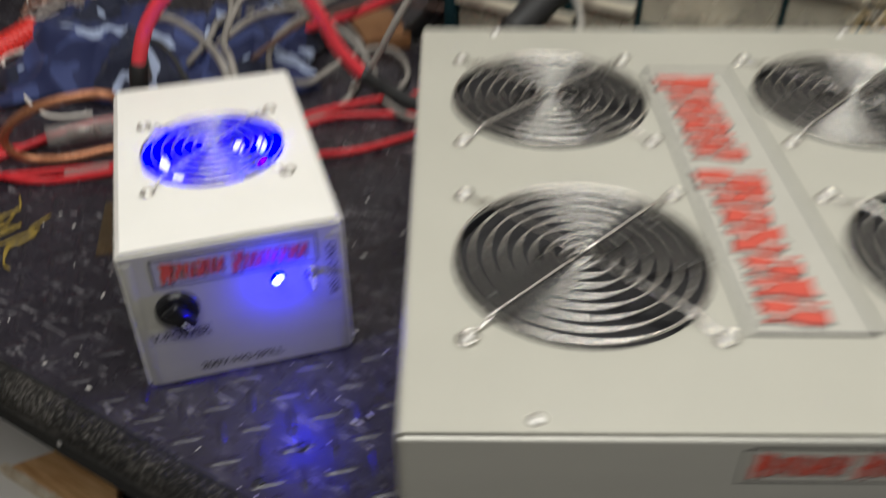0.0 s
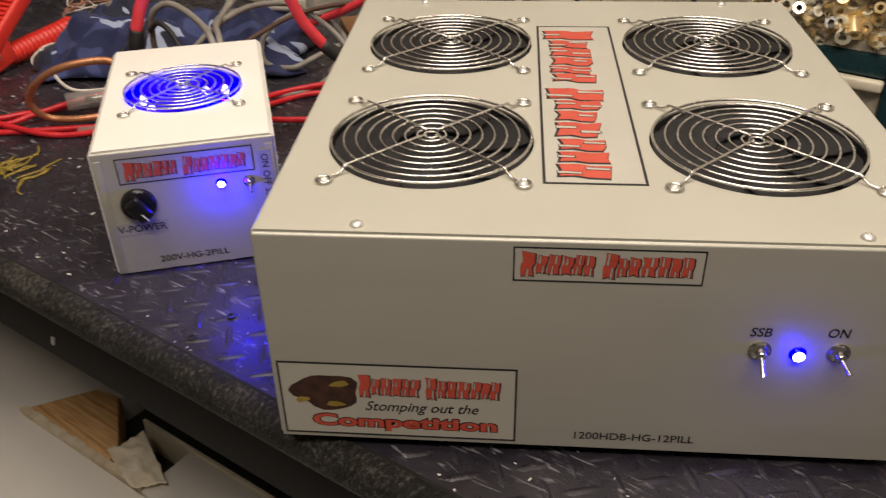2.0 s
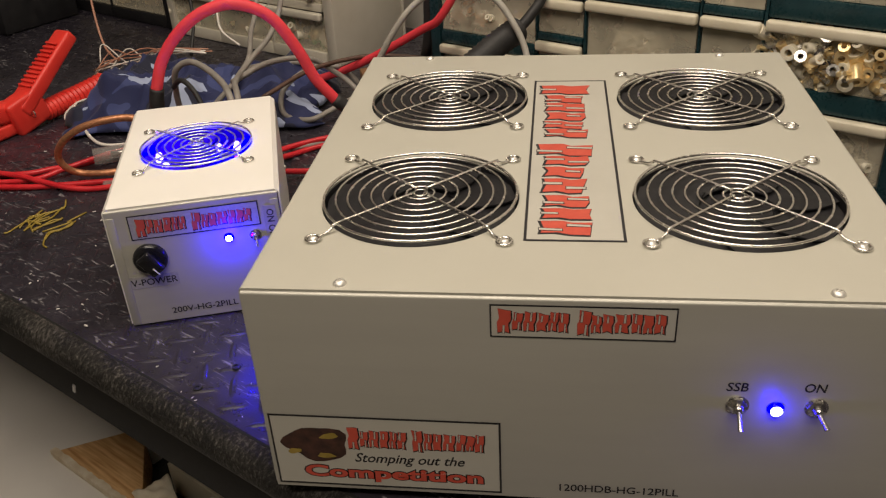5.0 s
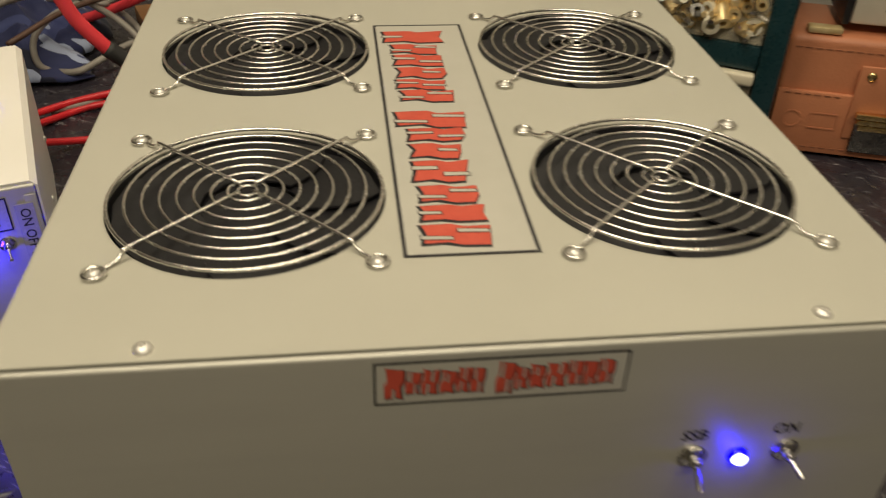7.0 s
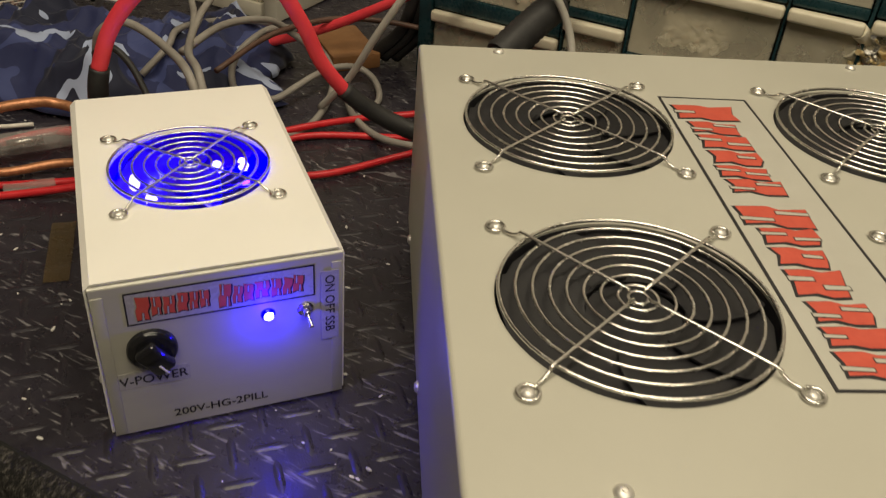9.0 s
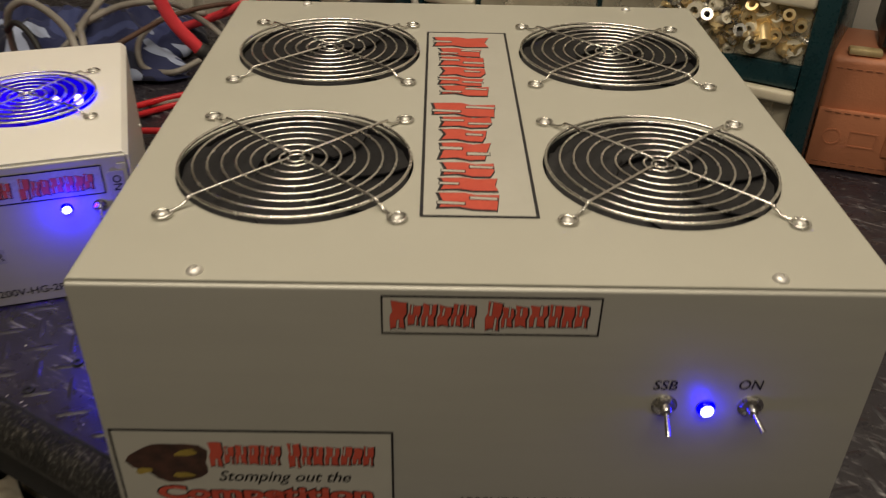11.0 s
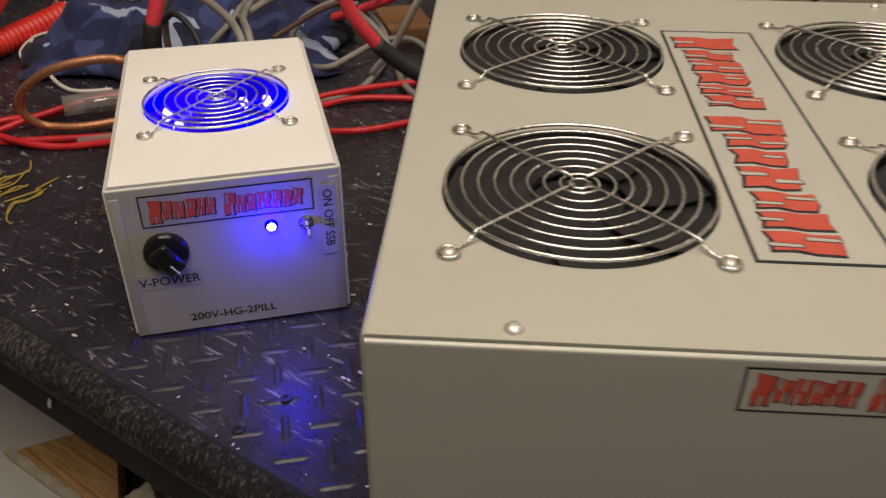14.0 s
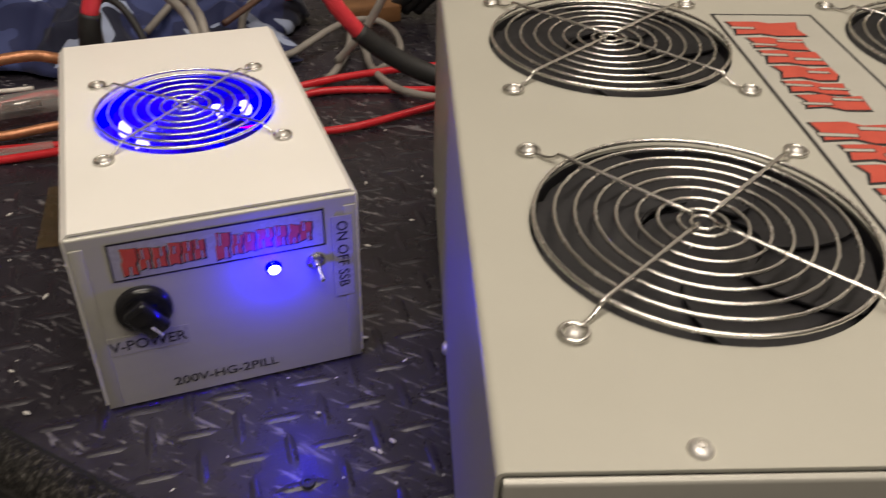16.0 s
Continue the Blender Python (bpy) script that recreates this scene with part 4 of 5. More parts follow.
def heap(name, label, category, u0, u1, z0, z1, v, makers, count, seed, lean=0.5, big=1.0):
    """Loose small parts piled in a drawer, one joined mesh per material."""
    rng = random.Random(seed)
    for maker, mat, share in makers:
        bm = bmesh.new()
        for _ in range(int(count * share)):
            d = rng.random()
            x = u0 + 0.006 + (u1 - u0 - 0.012) * rng.random()
            y = v + 0.007 + 0.022 * d
            z = z0 + 0.005 + (z1 - z0 - 0.012) * (0.15 + 0.85 * rng.random()) * (lean + (1 - lean) * d)
            m = Matrix.Translation((x, y, z)) @ Euler((rng.random() * 6, rng.random() * 6, rng.random() * 6)).to_matrix().to_4x4()
            piece = maker(rng)
            piece.transform(m @ Matrix.Scale(big, 4))
            join(bm, piece)
        solo(name, bm, mat, label, category, BENCH, kind="stuff", smooth=40)


def sleeve(rng):
    r, h = 0.0035 + 0.002 * rng.random(), 0.010 + 0.012 * rng.random()
    bm = lathe([(r * 0.5, 0), (r, 0), (r, h), (r * 0.5, h), (r * 0.5, 0)], 12)
    bmesh.ops.recalc_face_normals(bm, faces=bm.faces[:])
    return bm


def pin(rng):
    r, h = 0.0018, 0.012 + 0.014 * rng.random()
    bm = lathe([(0, 0), (r * 2, 0), (r * 2, 0.002), (r, 0.002), (r, h), (0, h)], 10)
    bmesh.ops.recalc_face_normals(bm, faces=bm.faces[:])
    return bm


def ring_bit(rng):
    r = 0.0055 + 0.002 * rng.random()
    bm = lathe([(r * 0.55, 0), (r, 0), (r, 0.0014), (r * 0.55, 0.0014), (r * 0.55, 0)], 18)
    bmesh.ops.recalc_face_normals(bm, faces=bm.faces[:])
    return bm


def ball(rng):
    bm = bmesh.new()
    bmesh.ops.create_icosphere(bm, subdivisions=2, radius=0.0030 + 0.0006 * rng.random())
    return bm


def chip(rng):
    bm = bmesh.new()
    bmesh.ops.create_icosphere(bm, subdivisions=1, radius=0.005 + 0.003 * rng.random())
    bm.transform(Matrix.Diagonal((1, 0.7, 0.4, 1)))
    return bm


C = columns
heap("hardware", "brass and plated metal fittings heaped in a clear drawer", "hardware", *C["e"][:2], 0.093, 0.137, TEALV, [(sleeve, M_NYLON, 0.16), (sleeve, M_BRASS, 0.30), (pin, M_BRASS, 0.16), (chip, M_BRASS, 0.10), (sleeve, M_STEEL, 0.14), (ring_bit, M_STEEL, 0.06), (pin, M_STEEL, 0.08), (chip, M_ORANGEBIT, 0.02)], 760, 4, 0.97, 1.25)
heap("hardware", "green and white plastic parts in a clear drawer", "hardware", *C["e"][:2], 0.172, 0.215, TEALV, [(chip, M_GREENBIT, 0.25), (sleeve, M_NYLON, 0.5), (pin, M_STEEL, 0.25)], 300, 5, 0.9)
heap("hardware", "mixed metal parts in a clear drawer", "hardware", *C["e"][:2], 0.013, 0.060, TEALV, [(chip, M_DARKSTEEL, 0.4), (pin, M_STEEL, 0.4), (sleeve, M_NYLON, 0.2)], 160, 6, 0.8)
heap("ball_bearings", "steel balls in a small clear drawer", "hardware", *C["b"][:2], 0.107, 0.133, TEALV, [(ball, M_STEEL, 1.0)], 110, 7, 0.85)
heap("hardware", "steel screws in a small clear drawer", "hardware", *C["b"][:2], 0.062, 0.086, TEALV, [(pin, M_STEEL, 0.5), (ring_bit, M_STEEL, 0.5)], 40, 8)
heap("hardware", "pale nylon clips heaped in a clear drawer", "hardware", C["c"][0] + 0.02, C["c"][1] - 0.035, 0.082, 0.128, TEALV, [(chip, M_NYLON, 0.8), (ring_bit, M_NYLON, 0.2)], 260, 9, 0.9)
heap("hardware", "mixed brass parts in a clear drawer", "hardware", *C["c"][:2], 0.157, 0.195, TEALV, [(chip, M_BRASS, 0.3), (sleeve, M_NYLON, 0.4), (ring_bit, M_STEEL, 0.3)], 130, 10, 0.8)
heap("washers", "steel washers in a clear drawer", "hardware", *C["d"][:2], 0.157, 0.195, TEALV, [(ring_bit, M_STEEL, 0.7), (sleeve, M_NYLON, 0.3)], 110, 11, 0.8)
heap("hardware", "dark clips in a small clear drawer", "hardware", *C["d"][:2], 0.080, 0.120, TEALV, [(chip, M_DARKSTEEL, 0.5), (ring_bit, M_STEEL, 0.5)], 70, 12, 0.8)
heap("hardware", "orange and pale plastic parts in a clear drawer", "hardware", *C["a"][:2], 0.092, 0.130, TEALV, [(chip, M_ORANGEBIT, 0.2), (chip, M_NYLON, 0.4), (sleeve, M_NYLON, 0.2)], 130, 13, 0.8)

# off-white organizer and a black one further along the bench
pale = thing("drawer_cabinet", "off-white plastic parts organizer with clear drawers", "drawer cabinet", BENCH, "parts cabinets")
OV = 0.462
shell(pale, -0.985, -0.622, 0.26, OV, [(-0.868, -0.864), (-0.752, -0.748)], M_OFFWHITE)
for u0, u1 in ((-0.970, -0.869), (-0.863, -0.753), (-0.747, -0.646)):
    low = 0.001
    for z0, z1 in ((0.018, 0.072), (0.084, 0.138), (0.150, 0.204)):
        part("shelf_bar", box(u0 - 0.0005, u1 + 0.0005, OV - 0.003, OV + 0.13, low, z0 - 0.0008, 0.0008), M_OFFWHITE, pale)
        drawer(pale, u0, u1, z0, z1, OV, M_OFFWHITE)
        low = z1 + 0.0012
COLOURED = [(chip, M_GREENBIT, 0.15), (chip, M_ORANGEBIT, 0.15), (chip, M_BRASS, 0.2), (chip, M_DARKSTEEL, 0.25), (sleeve, M_NYLON, 0.15), (chip, M_CARD, 0.1)]
for k, (u0, u1) in enumerate(((-0.970, -0.869), (-0.863, -0.753), (-0.747, -0.646))):
    for j, (z0, z1) in enumerate(((0.018, 0.060), (0.084, 0.126), (0.150, 0.192))):
        heap("hardware", "coloured wire ends and small parts in a clear drawer", "hardware", u0, u1, z0, z0 + (z1 - z0) * (0.75 + 0.1 * ((k + j) % 3)), OV, COLOURED, 90, 14 + 3 * k + j, 0.7, 1.3)
dark = thing("drawer_cabinet", "black parts organizer with amber-lit clear drawers", "drawer cabinet", BENCH, "parts cabinets")
shell(dark, -1.330, -0.990, 0.26, OV + 0.01, [(-1.162, -1.158)], M_BLACK)
for u0, u1 in ((-1.315, -1.163), (-1.157, -1.013)):
    low = 0.001
    for z0, z1 in ((0.02, 0.08), (0.092, 0.152), (0.164, 0.224)):
        part("shelf_bar", box(u0 - 0.0005, u1 + 0.0005, OV + 0.007, OV + 0.14, low, z0 - 0.0008, 0.0008), M_BLACK, dark)
        drawer(dark, u0, u1, z0, z1, OV + 0.01, M_BLACK)
        low = z1 + 0.0012
heap("hardware", "brass terminals in a clear drawer", "hardware", -1.157, -1.013, 0.02, 0.07, OV + 0.01, [(chip, M_BRASS, 0.5), (chip, M_CARD, 0.5)], 90, 16, 0.7, 1.3)
heap("hardware", "brass terminals in a clear drawer", "hardware", -1.157, -1.013, 0.092, 0.14, OV + 0.01, [(chip, M_BRASS, 0.5), (chip, M_CARD, 0.5)], 90, 31, 0.7, 1.3)
heap("hardware", "brass terminals in a clear drawer", "hardware", -1.315, -1.163, 0.02, 0.07, OV + 0.01, [(chip, M_BRASS, 0.5), (chip, M_CARD, 0.5)], 90, 32, 0.7, 1.3)

# black tool box with a finned lid
tool = thing("tool_box", "black finned equipment box on the bench", "equipment box", at_bench(-1.36, 0.30, 0.0, 4))
part("body", box(-0.14, 0.14, 0, 0.14, 0.001, 0.075, 0.004), M_BLACK, tool)
for i in range(12):
    part("fin", box(-0.13 + 0.0225 * i, -0.122 + 0.0225 * i, 0.008, 0.132, 0.0755, 0.087, 0.001), M_BLACK, tool)

# leather case at the cabinet's end
CASE = Matrix.Translation((0.300, 0.340, 0.0)) @ Matrix.Rotation(radians(-19), 4, "Z")
case = thing("leather_case", "tan leather case with stitched flap and gilt clasp on the bench", "case", CASE)
part("body", box(0, 0.19, 0, 0.085, 0.001, 0.100, 0.006, 3), M_LEATHER, case)
part("lower_flap", box(0.0005, 0.1895, -0.0045, 0.0005, 0.003, 0.056, 0.0018), M_LEATHER, case)
part("strap", box(0.057, 0.100, -0.0065, -0.0035, 0.020, 0.082, 0.0014), M_LEATHER, case)
part("clasp_plate", box(0.064, 0.098, -0.0095, -0.0065, 0.010, 0.036, 0.002), M_DARKSTEEL, case, "dark clasp plate")
for i in range(3):
    part("clasp", box(0.062 + 0.002 * i, 0.102 - 0.001 * i, -0.0135 + 0.001 * i, -0.0066, 0.0405 - 0.0052 * i, 0.0450 - 0.0052 * i, 0.0012), M_GOLD, case, "gilt clasp bar")
part("rivet", lathe([(0.004, 0), (0.0035, 0.0012), (0, 0.0018)], 16, face(0.066, -0.0066, 0.074)), M_GOLD, case, "gilt rivet", None, 60)
part("top_trim", box(0.012, 0.038, 0.003, 0.014, 0.1005, 0.106, 0.002), M_BRASS, case, "gilt corner trim")
for z in (0.0535, 0.008, 0.090):
    for i in range(24):
        x = 0.006 + 0.0075 * i
        if z == 0.090 or not 0.05 < x < 0.104 or z < 0.02:
            part("stitch", box(x, x + 0.0048, -0.0052 if z < 0.06 else -0.0006, -0.0044 if z < 0.06 else 0.0004, z, z + 0.0008), M_STITCH, case)
emb = lathe([(0.0075, 0), (0.0075, 0.0006), (0.0062, 0.0006), (0.0062, 0)], 28, face(0.016, -0.0045, 0.032))
part("embossed_ring", emb, M_LEATHER, case)
part("embossed_frame", frame_bars(0.022, 0.014, 0.0012, 0.0006), M_LEATHER, case, "", face(0.029, -0.0045, 0.025))
meter = thing("meter_box", "grey boxed meter lying on the leather case", "meter", CASE @ Matrix.Translation((0.03, 0.012, 0.1075)))
part("body", box(0.012, 0.15, 0.0, 0.07, 0, 0.085, 0.003), M_OFFWHITE, meter)
part("window", box(0.035, 0.14, -0.002, -0.0002, 0.012, 0.07, 0.0008), M_CLEAR, meter, "clear window")
part("dark_edge", box(0.006, 0.0115, -0.002, 0.07, 0, 0.088, 0.001), M_BLACK, meter)

# ---- cloth, cables and clutter ----
cloth = bmesh.new()
nx, ny = 96, 64
grid = []
for j in range(ny + 1):
    row = []
    for i in range(nx + 1):
        a, b = i / nx, j / ny
        x = -0.585 + 0.300 * a + 0.03 * noise.noise((b * 3, 1.7, 0.3)) + 0.012 * noise.noise((b * 9, a * 2, 4.0))
        y = 0.462 + 0.165 * b + 0.035 * a + 0.03 * noise.noise((a * 3.2, 7.1, 0.9)) + 0.012 * noise.noise((a * 9, b * 2, 8.0))
        edge = min(1.0, 6 * min(a, 1 - a)) ** 0.6 * min(1.0, 4.5 * min(b, 1.05 - b)) ** 0.6
        p = Vector((x * 9 + 2, y * 12, 0.4))
        ridge = 1 - abs(noise.noise(p + 0.8 * Vector((noise.noise(p * 0.7), noise.noise(p * 0.7 + Vector((5, 1, 2))), 0))))
        fold = 1 - abs(noise.noise(Vector((x * 20 + y * 11, y * 24 - x * 7, 3.0))))
        z = 0.004 + edge * (0.011 + 0.030 * ridge ** 3.6 + 0.015 * fold ** 3.2) + 0.0015 * (1 + noise.noise((x * 40, y * 40, 1.0))) + edge * 0.007 * (1 - abs(noise.noise((x * 38 - y * 21, y * 33 + x * 17, 6.0)))) ** 3
        row.append(cloth.verts.new((x, y, z)))
    grid.append(row)
for j in range(ny):
    for i in range(nx):
        cloth.faces.new((grid[j][i], grid[j][i + 1], grid[j + 1][i + 1], grid[j + 1][i]))
rag = solo("camouflage_cloth", cloth, M_CAMO, "crumpled blue camouflage cloth lying on the bench", "cloth", smooth=180)
mod = rag.modifiers.new("cloth", "SOLIDIFY")
mod.thickness, mod.offset = 0.0018, -1


def wire(name, points, r, mat, label, category="cable", step=8, sides=10, group=""):
    return solo(name, tube(points, r, sides, step), mat, label, category, group=group, smooth=180)


# thick red jumper lead with black boots between the two amplifiers
lead = thing("jumper_lead", "thick red jumper lead arching between two black connector boots", "cable")
part("jacket", tube([(-0.380, 0.328, 0.110), (-0.369, 0.331, 0.138), (-0.350, 0.336, 0.162), (-0.325, 0.340, 0.179), (-0.297, 0.346, 0.184), (-0.268, 0.352, 0.170), (-0.248, 0.356, 0.138), (-0.236, 0.359, 0.110), (-0.219, 0.363, 0.086)], 0.0053, 16, 8), M_REDCABLE, lead, "", None, 180)
part("boot", tube([(-0.379, 0.3285, 0.112), (-0.382, 0.328, 0.098), (-0.384, 0.328, 0.075), (-0.384, 0.326, 0.05), (-0.380, 0.318, 0.04)], lambda t: 0.0066 + 0.001 * t, 16, 6), M_RUBBER, lead, "black rubber boot", None, 180)
part("boot", tube([(-0.2205, 0.3625, 0.088), (-0.205, 0.366, 0.074), (-0.185, 0.366, 0.062), (-0.160, 0.362, 0.054), (-0.120, 0.350, 0.05), (-0.110, 0.326, 0.05)], lambda t: 0.0064 + 0.0012 * t, 16, 6), M_RUBBER, lead, "black rubber boot", None, 180)

# red supply wires
for pts in (
    [(-0.75, 0.345, 0.004), (-0.62, 0.362, 0.004), (-0.565, 0.370, 0.004), (-0.543, 0.382, 0.004), (-0.514, 0.391, 0.005), (-0.490, 0.414, 0.006), (-0.458, 0.436, 0.006), (-0.41, 0.425, 0.012), (-0.365, 0.345, 0.03)],
    [(-0.78, 0.33, 0.004), (-0.64, 0.345, 0.004), (-0.556, 0.353, 0.004), (-0.521, 0.374, 0.009), (-0.488, 0.402, 0.012), (-0.452, 0.420, 0.014), (-0.41, 0.405, 0.016), (-0.352, 0.342, 0.03)],
    [(-0.80, 0.32, 0.004), (-0.64, 0.335, 0.004), (-0.549, 0.338, 0.004), (-0.525, 0.341, 0.004), (-0.470, 0.352, 0.004), (-0.42, 0.362, 0.004), (-0.345, 0.352, 0.02)],
    [(-0.79, 0.37, 0.004), (-0.66, 0.375, 0.004), (-0.575, 0.357, 0.009), (-0.535, 0.342, 0.009), (-0.495, 0.336, 0.004), (-0.455, 0.341, 0.004), (-0.34, 0.352, 0.02)],
    [(-0.30, 0.345, 0.02), (-0.26, 0.375, 0.006), (-0.225, 0.388, 0.004), (-0.172, 0.415, 0.006), (-0.145, 0.40, 0.02), (-0.12, 0.328, 0.03)],
    [(-0.32, 0.345, 0.02), (-0.29, 0.42, 0.004), (-0.25, 0.448, 0.004), (-0.172, 0.448, 0.005), (-0.14, 0.42, 0.02), (-0.10, 0.328, 0.03)],
    [(-0.33, 0.350, 0.02), (-0.30, 0.42, 0.010), (-0.25, 0.455, 0.010), (-0.175, 0.483, 0.009), (-0.12, 0.46, 0.02), (-0.08, 0.328, 0.03)],
):
    wire("supply_wire", pts, 0.0030, M_REDWIRE, "thin red supply wire lying on the bench", group="red supply wires")
wire("red_cable", [(-0.40, 0.60, 0.03), (-0.332, 0.600, 0.02), (-0.254, 0.580, 0.046), (-0.165, 0.550, 0.097), (-0.137, 0.535, 0.118), (-0.11, 0.54, 0.17), (-0.10, 0.56, 0.25)], 0.0047, M_REDCABLE, "red cable rising behind the amplifiers")

# copper braid loop and its clear fuse holder
wire("copper_wire", [(-0.375, 0.335, 0.068), (-0.418, 0.355, 0.071), (-0.438, 0.347, 0.075), (-0.468, 0.339, 0.070), (-0.494, 0.341, 0.055), (-0.511, 0.349, 0.035), (-0.509, 0.353, 0.020), (-0.499, 0.360, 0.010), (-0.471, 0.365, 0.008), (-0.437, 0.381, 0.008), (-0.40, 0.375, 0.012), (-0.355, 0.335, 0.03)], 0.0036, M_COPPER, "copper-coloured wire looping out behind the small amplifier")
holder = thing("fuse_holder", "clear vinyl inline fuse holder lying on red wires", "fuse holder", pose(-0.468, 0.398, 0.016, 0, 2, 28))
part("sleeve", tube([(-0.030, 0, 0), (0.034, 0, 0)], 0.0088, 14, 4), M_FILM, holder, "", None, 180)
part("fuse", tube([(-0.013, 0, 0), (0.013, 0, 0)], 0.0034, 12, 2), M_STEEL, holder, "metal-capped fuse", None, 180)
solo("vinyl_scrap", box(-0.018, 0.018, -0.006, 0.006, 0.0012, 0.006, 0.001), M_FILM, "crumpled clear vinyl scrap beside the wires", "plastic scrap", pose(-0.452, 0.352, 0.0, 0, 0, 20))

# grey coax coils
GREY = "grey coaxial cable coiled on the bench"
wire("grey_cable", [(-0.320, 0.360, 0.02), (-0.332, 0.384, 0.078), (-0.358, 0.421, 0.090), (-0.390, 0.441, 0.100), (-0.412, 0.446, 0.090), (-0.422, 0.456, 0.062), (-0.428, 0.470, 0.030)], 0.0034, M_GREYCABLE, "grey cable looped over the cloth", group="grey cables")
wire("grey_cable", [(-0.315, 0.360, 0.03), (-0.328, 0.392, 0.08), (-0.343, 0.433, 0.082), (-0.346, 0.497, 0.085), (-0.335, 0.545, 0.10), (-0.335, 0.60, 0.13), (-0.345, 0.64, 0.20), (-0.35, 0.65, 0.30)], 0.0032, M_GREYCABLE, "grey cable rising from the bench", group="grey cables")
wire("grey_cable", [(-0.345, 0.44, 0.08), (-0.350, 0.50, 0.085), (-0.365, 0.56, 0.095), (-0.37, 0.61, 0.12), (-0.38, 0.64, 0.18), (-0.375, 0.65, 0.28)], 0.0030, M_GREYCABLE, "grey cable rising from the bench", group="grey cables")
wire("grey_cable", [(-0.350, 0.440, 0.078), (-0.325, 0.491, 0.082), (-0.293, 0.534, 0.072), (-0.269, 0.553, 0.050), (-0.245, 0.550, 0.03), (-0.225, 0.525, 0.012), (-0.215, 0.48, 0.008), (-0.19, 0.44, 0.008), (-0.14, 0.41, 0.012), (-0.09, 0.328, 0.03)], 0.0032, M_GREYCABLE, GREY, group="grey cables")
wire("grey_cable", [(-0.400, 0.500, 0.030), (-0.379, 0.516, 0.050), (-0.375, 0.539, 0.056), (-0.359, 0.560, 0.056), (-0.329, 0.587, 0.050), (-0.295, 0.595, 0.045), (-0.263, 0.591, 0.035), (-0.242, 0.573, 0.020), (-0.236, 0.535, 0.012), (-0.241, 0.496, 0.008), (-0.253, 0.462, 0.006), (-0.268, 0.445, 0.006), (-0.295, 0.430, 0.006)], 0.0031, M_GREYCABLE, GREY, group="grey cables")
wire("grey_cable", [(-0.270, 0.585, 0.045), (-0.292, 0.573, 0.050), (-0.309, 0.542, 0.050), (-0.320, 0.518, 0.043), (-0.324, 0.509, 0.030), (-0.320, 0.504, 0.016), (-0.307, 0.505, 0.010), (-0.286, 0.500, 0.012), (-0.268, 0.519, 0.016), (-0.252, 0.537, 0.020), (-0.235, 0.556, 0.020), (-0.214, 0.568, 0.016), (-0.198, 0.557, 0.010), (-0.192, 0.528, 0.006), (-0.198, 0.503, 0.006), (-0.215, 0.480, 0.005)], 0.0031, M_GREYCABLE, GREY, group="grey cables")
wire("black_cable", [(-0.420, 0.448, 0.070), (-0.404, 0.436, 0.082), (-0.386, 0.424, 0.072), (-0.368, 0.404, 0.045), (-0.350, 0.375, 0.02)], 0.0028, M_RUBBER, "thin black cable lying over the cloth")
wire("brown_cable", [(-0.33, 0.47, 0.05), (-0.29, 0.53, 0.06), (-0.24, 0.575, 0.06), (-0.19, 0.59, 0.055), (-0.13, 0.58, 0.05)], 0.0026, M_TAN_DARK, "thin brown cable crossing the grey coil")
# pale coax that arches up behind the large amplifier
wire("coax_cable", [(-0.245, 0.49, 0.010), (-0.220, 0.475, 0.045), (-0.196, 0.462, 0.092), (-0.172, 0.461, 0.130), (-0.150, 0.468, 0.152), (-0.115, 0.470, 0.168), (-0.076, 0.460, 0.157), (-0.054, 0.450, 0.132), (-0.041, 0.440, 0.103), (-0.04, 0.41, 0.07), (-0.045, 0.328, 0.06)], 0.0033, M_COAX, "grey coaxial cable arching behind the large amplifier", group="grey cables")
gland = thing("cable_plug", "black ribbed cable plug standing behind the large amplifier", "plug")
part("grip", tube([(-0.100, 0.425, 0.093), (-0.083, 0.440, 0.104), (-0.066, 0.455, 0.114), (-0.050, 0.470, 0.121)], 0.0125, 18, 8, ribs=0.10), M_RUBBER, gland, "", None, 60)
part("tail", tube([(-0.050, 0.470, 0.121), (-0.038, 0.482, 0.132), (-0.026, 0.495, 0.150), (-0.02, 0.50, 0.20), (-0.02, 0.51, 0.30)], 0.0055, 12, 6), M_RUBBER, gland, "", None, 180)
part("nose", tube([(-0.118, 0.326, 0.075), (-0.115, 0.36, 0.078), (-0.112, 0.40, 0.084), (-0.100, 0.425, 0.093)], 0.0095, 16, 4), M_RUBBER, gland, "", None, 180)
for k in range(3):
    wire("black_cable", [(-0.20 + 0.012 * k, 0.62, 0.007), (-0.168 + 0.010 * k, 0.60, 0.05), (-0.158 + 0.011 * k, 0.59, 0.12), (-0.165 + 0.012 * k, 0.60, 0.20), (-0.16 + 0.012 * k, 0.61, 0.32)], 0.0065, M_RUBBER, "black cable hanging beside the teal cabinet", group="black cables")
solo("wood_offcut", box(-0.025, 0.025, -0.04, 0.04, 0, 0.016, 0.002), M_CARD, "small brown wooden offcut under the cables", "wood offcut", pose(-0.228, 0.635, 0.0, 0, 0, 20))

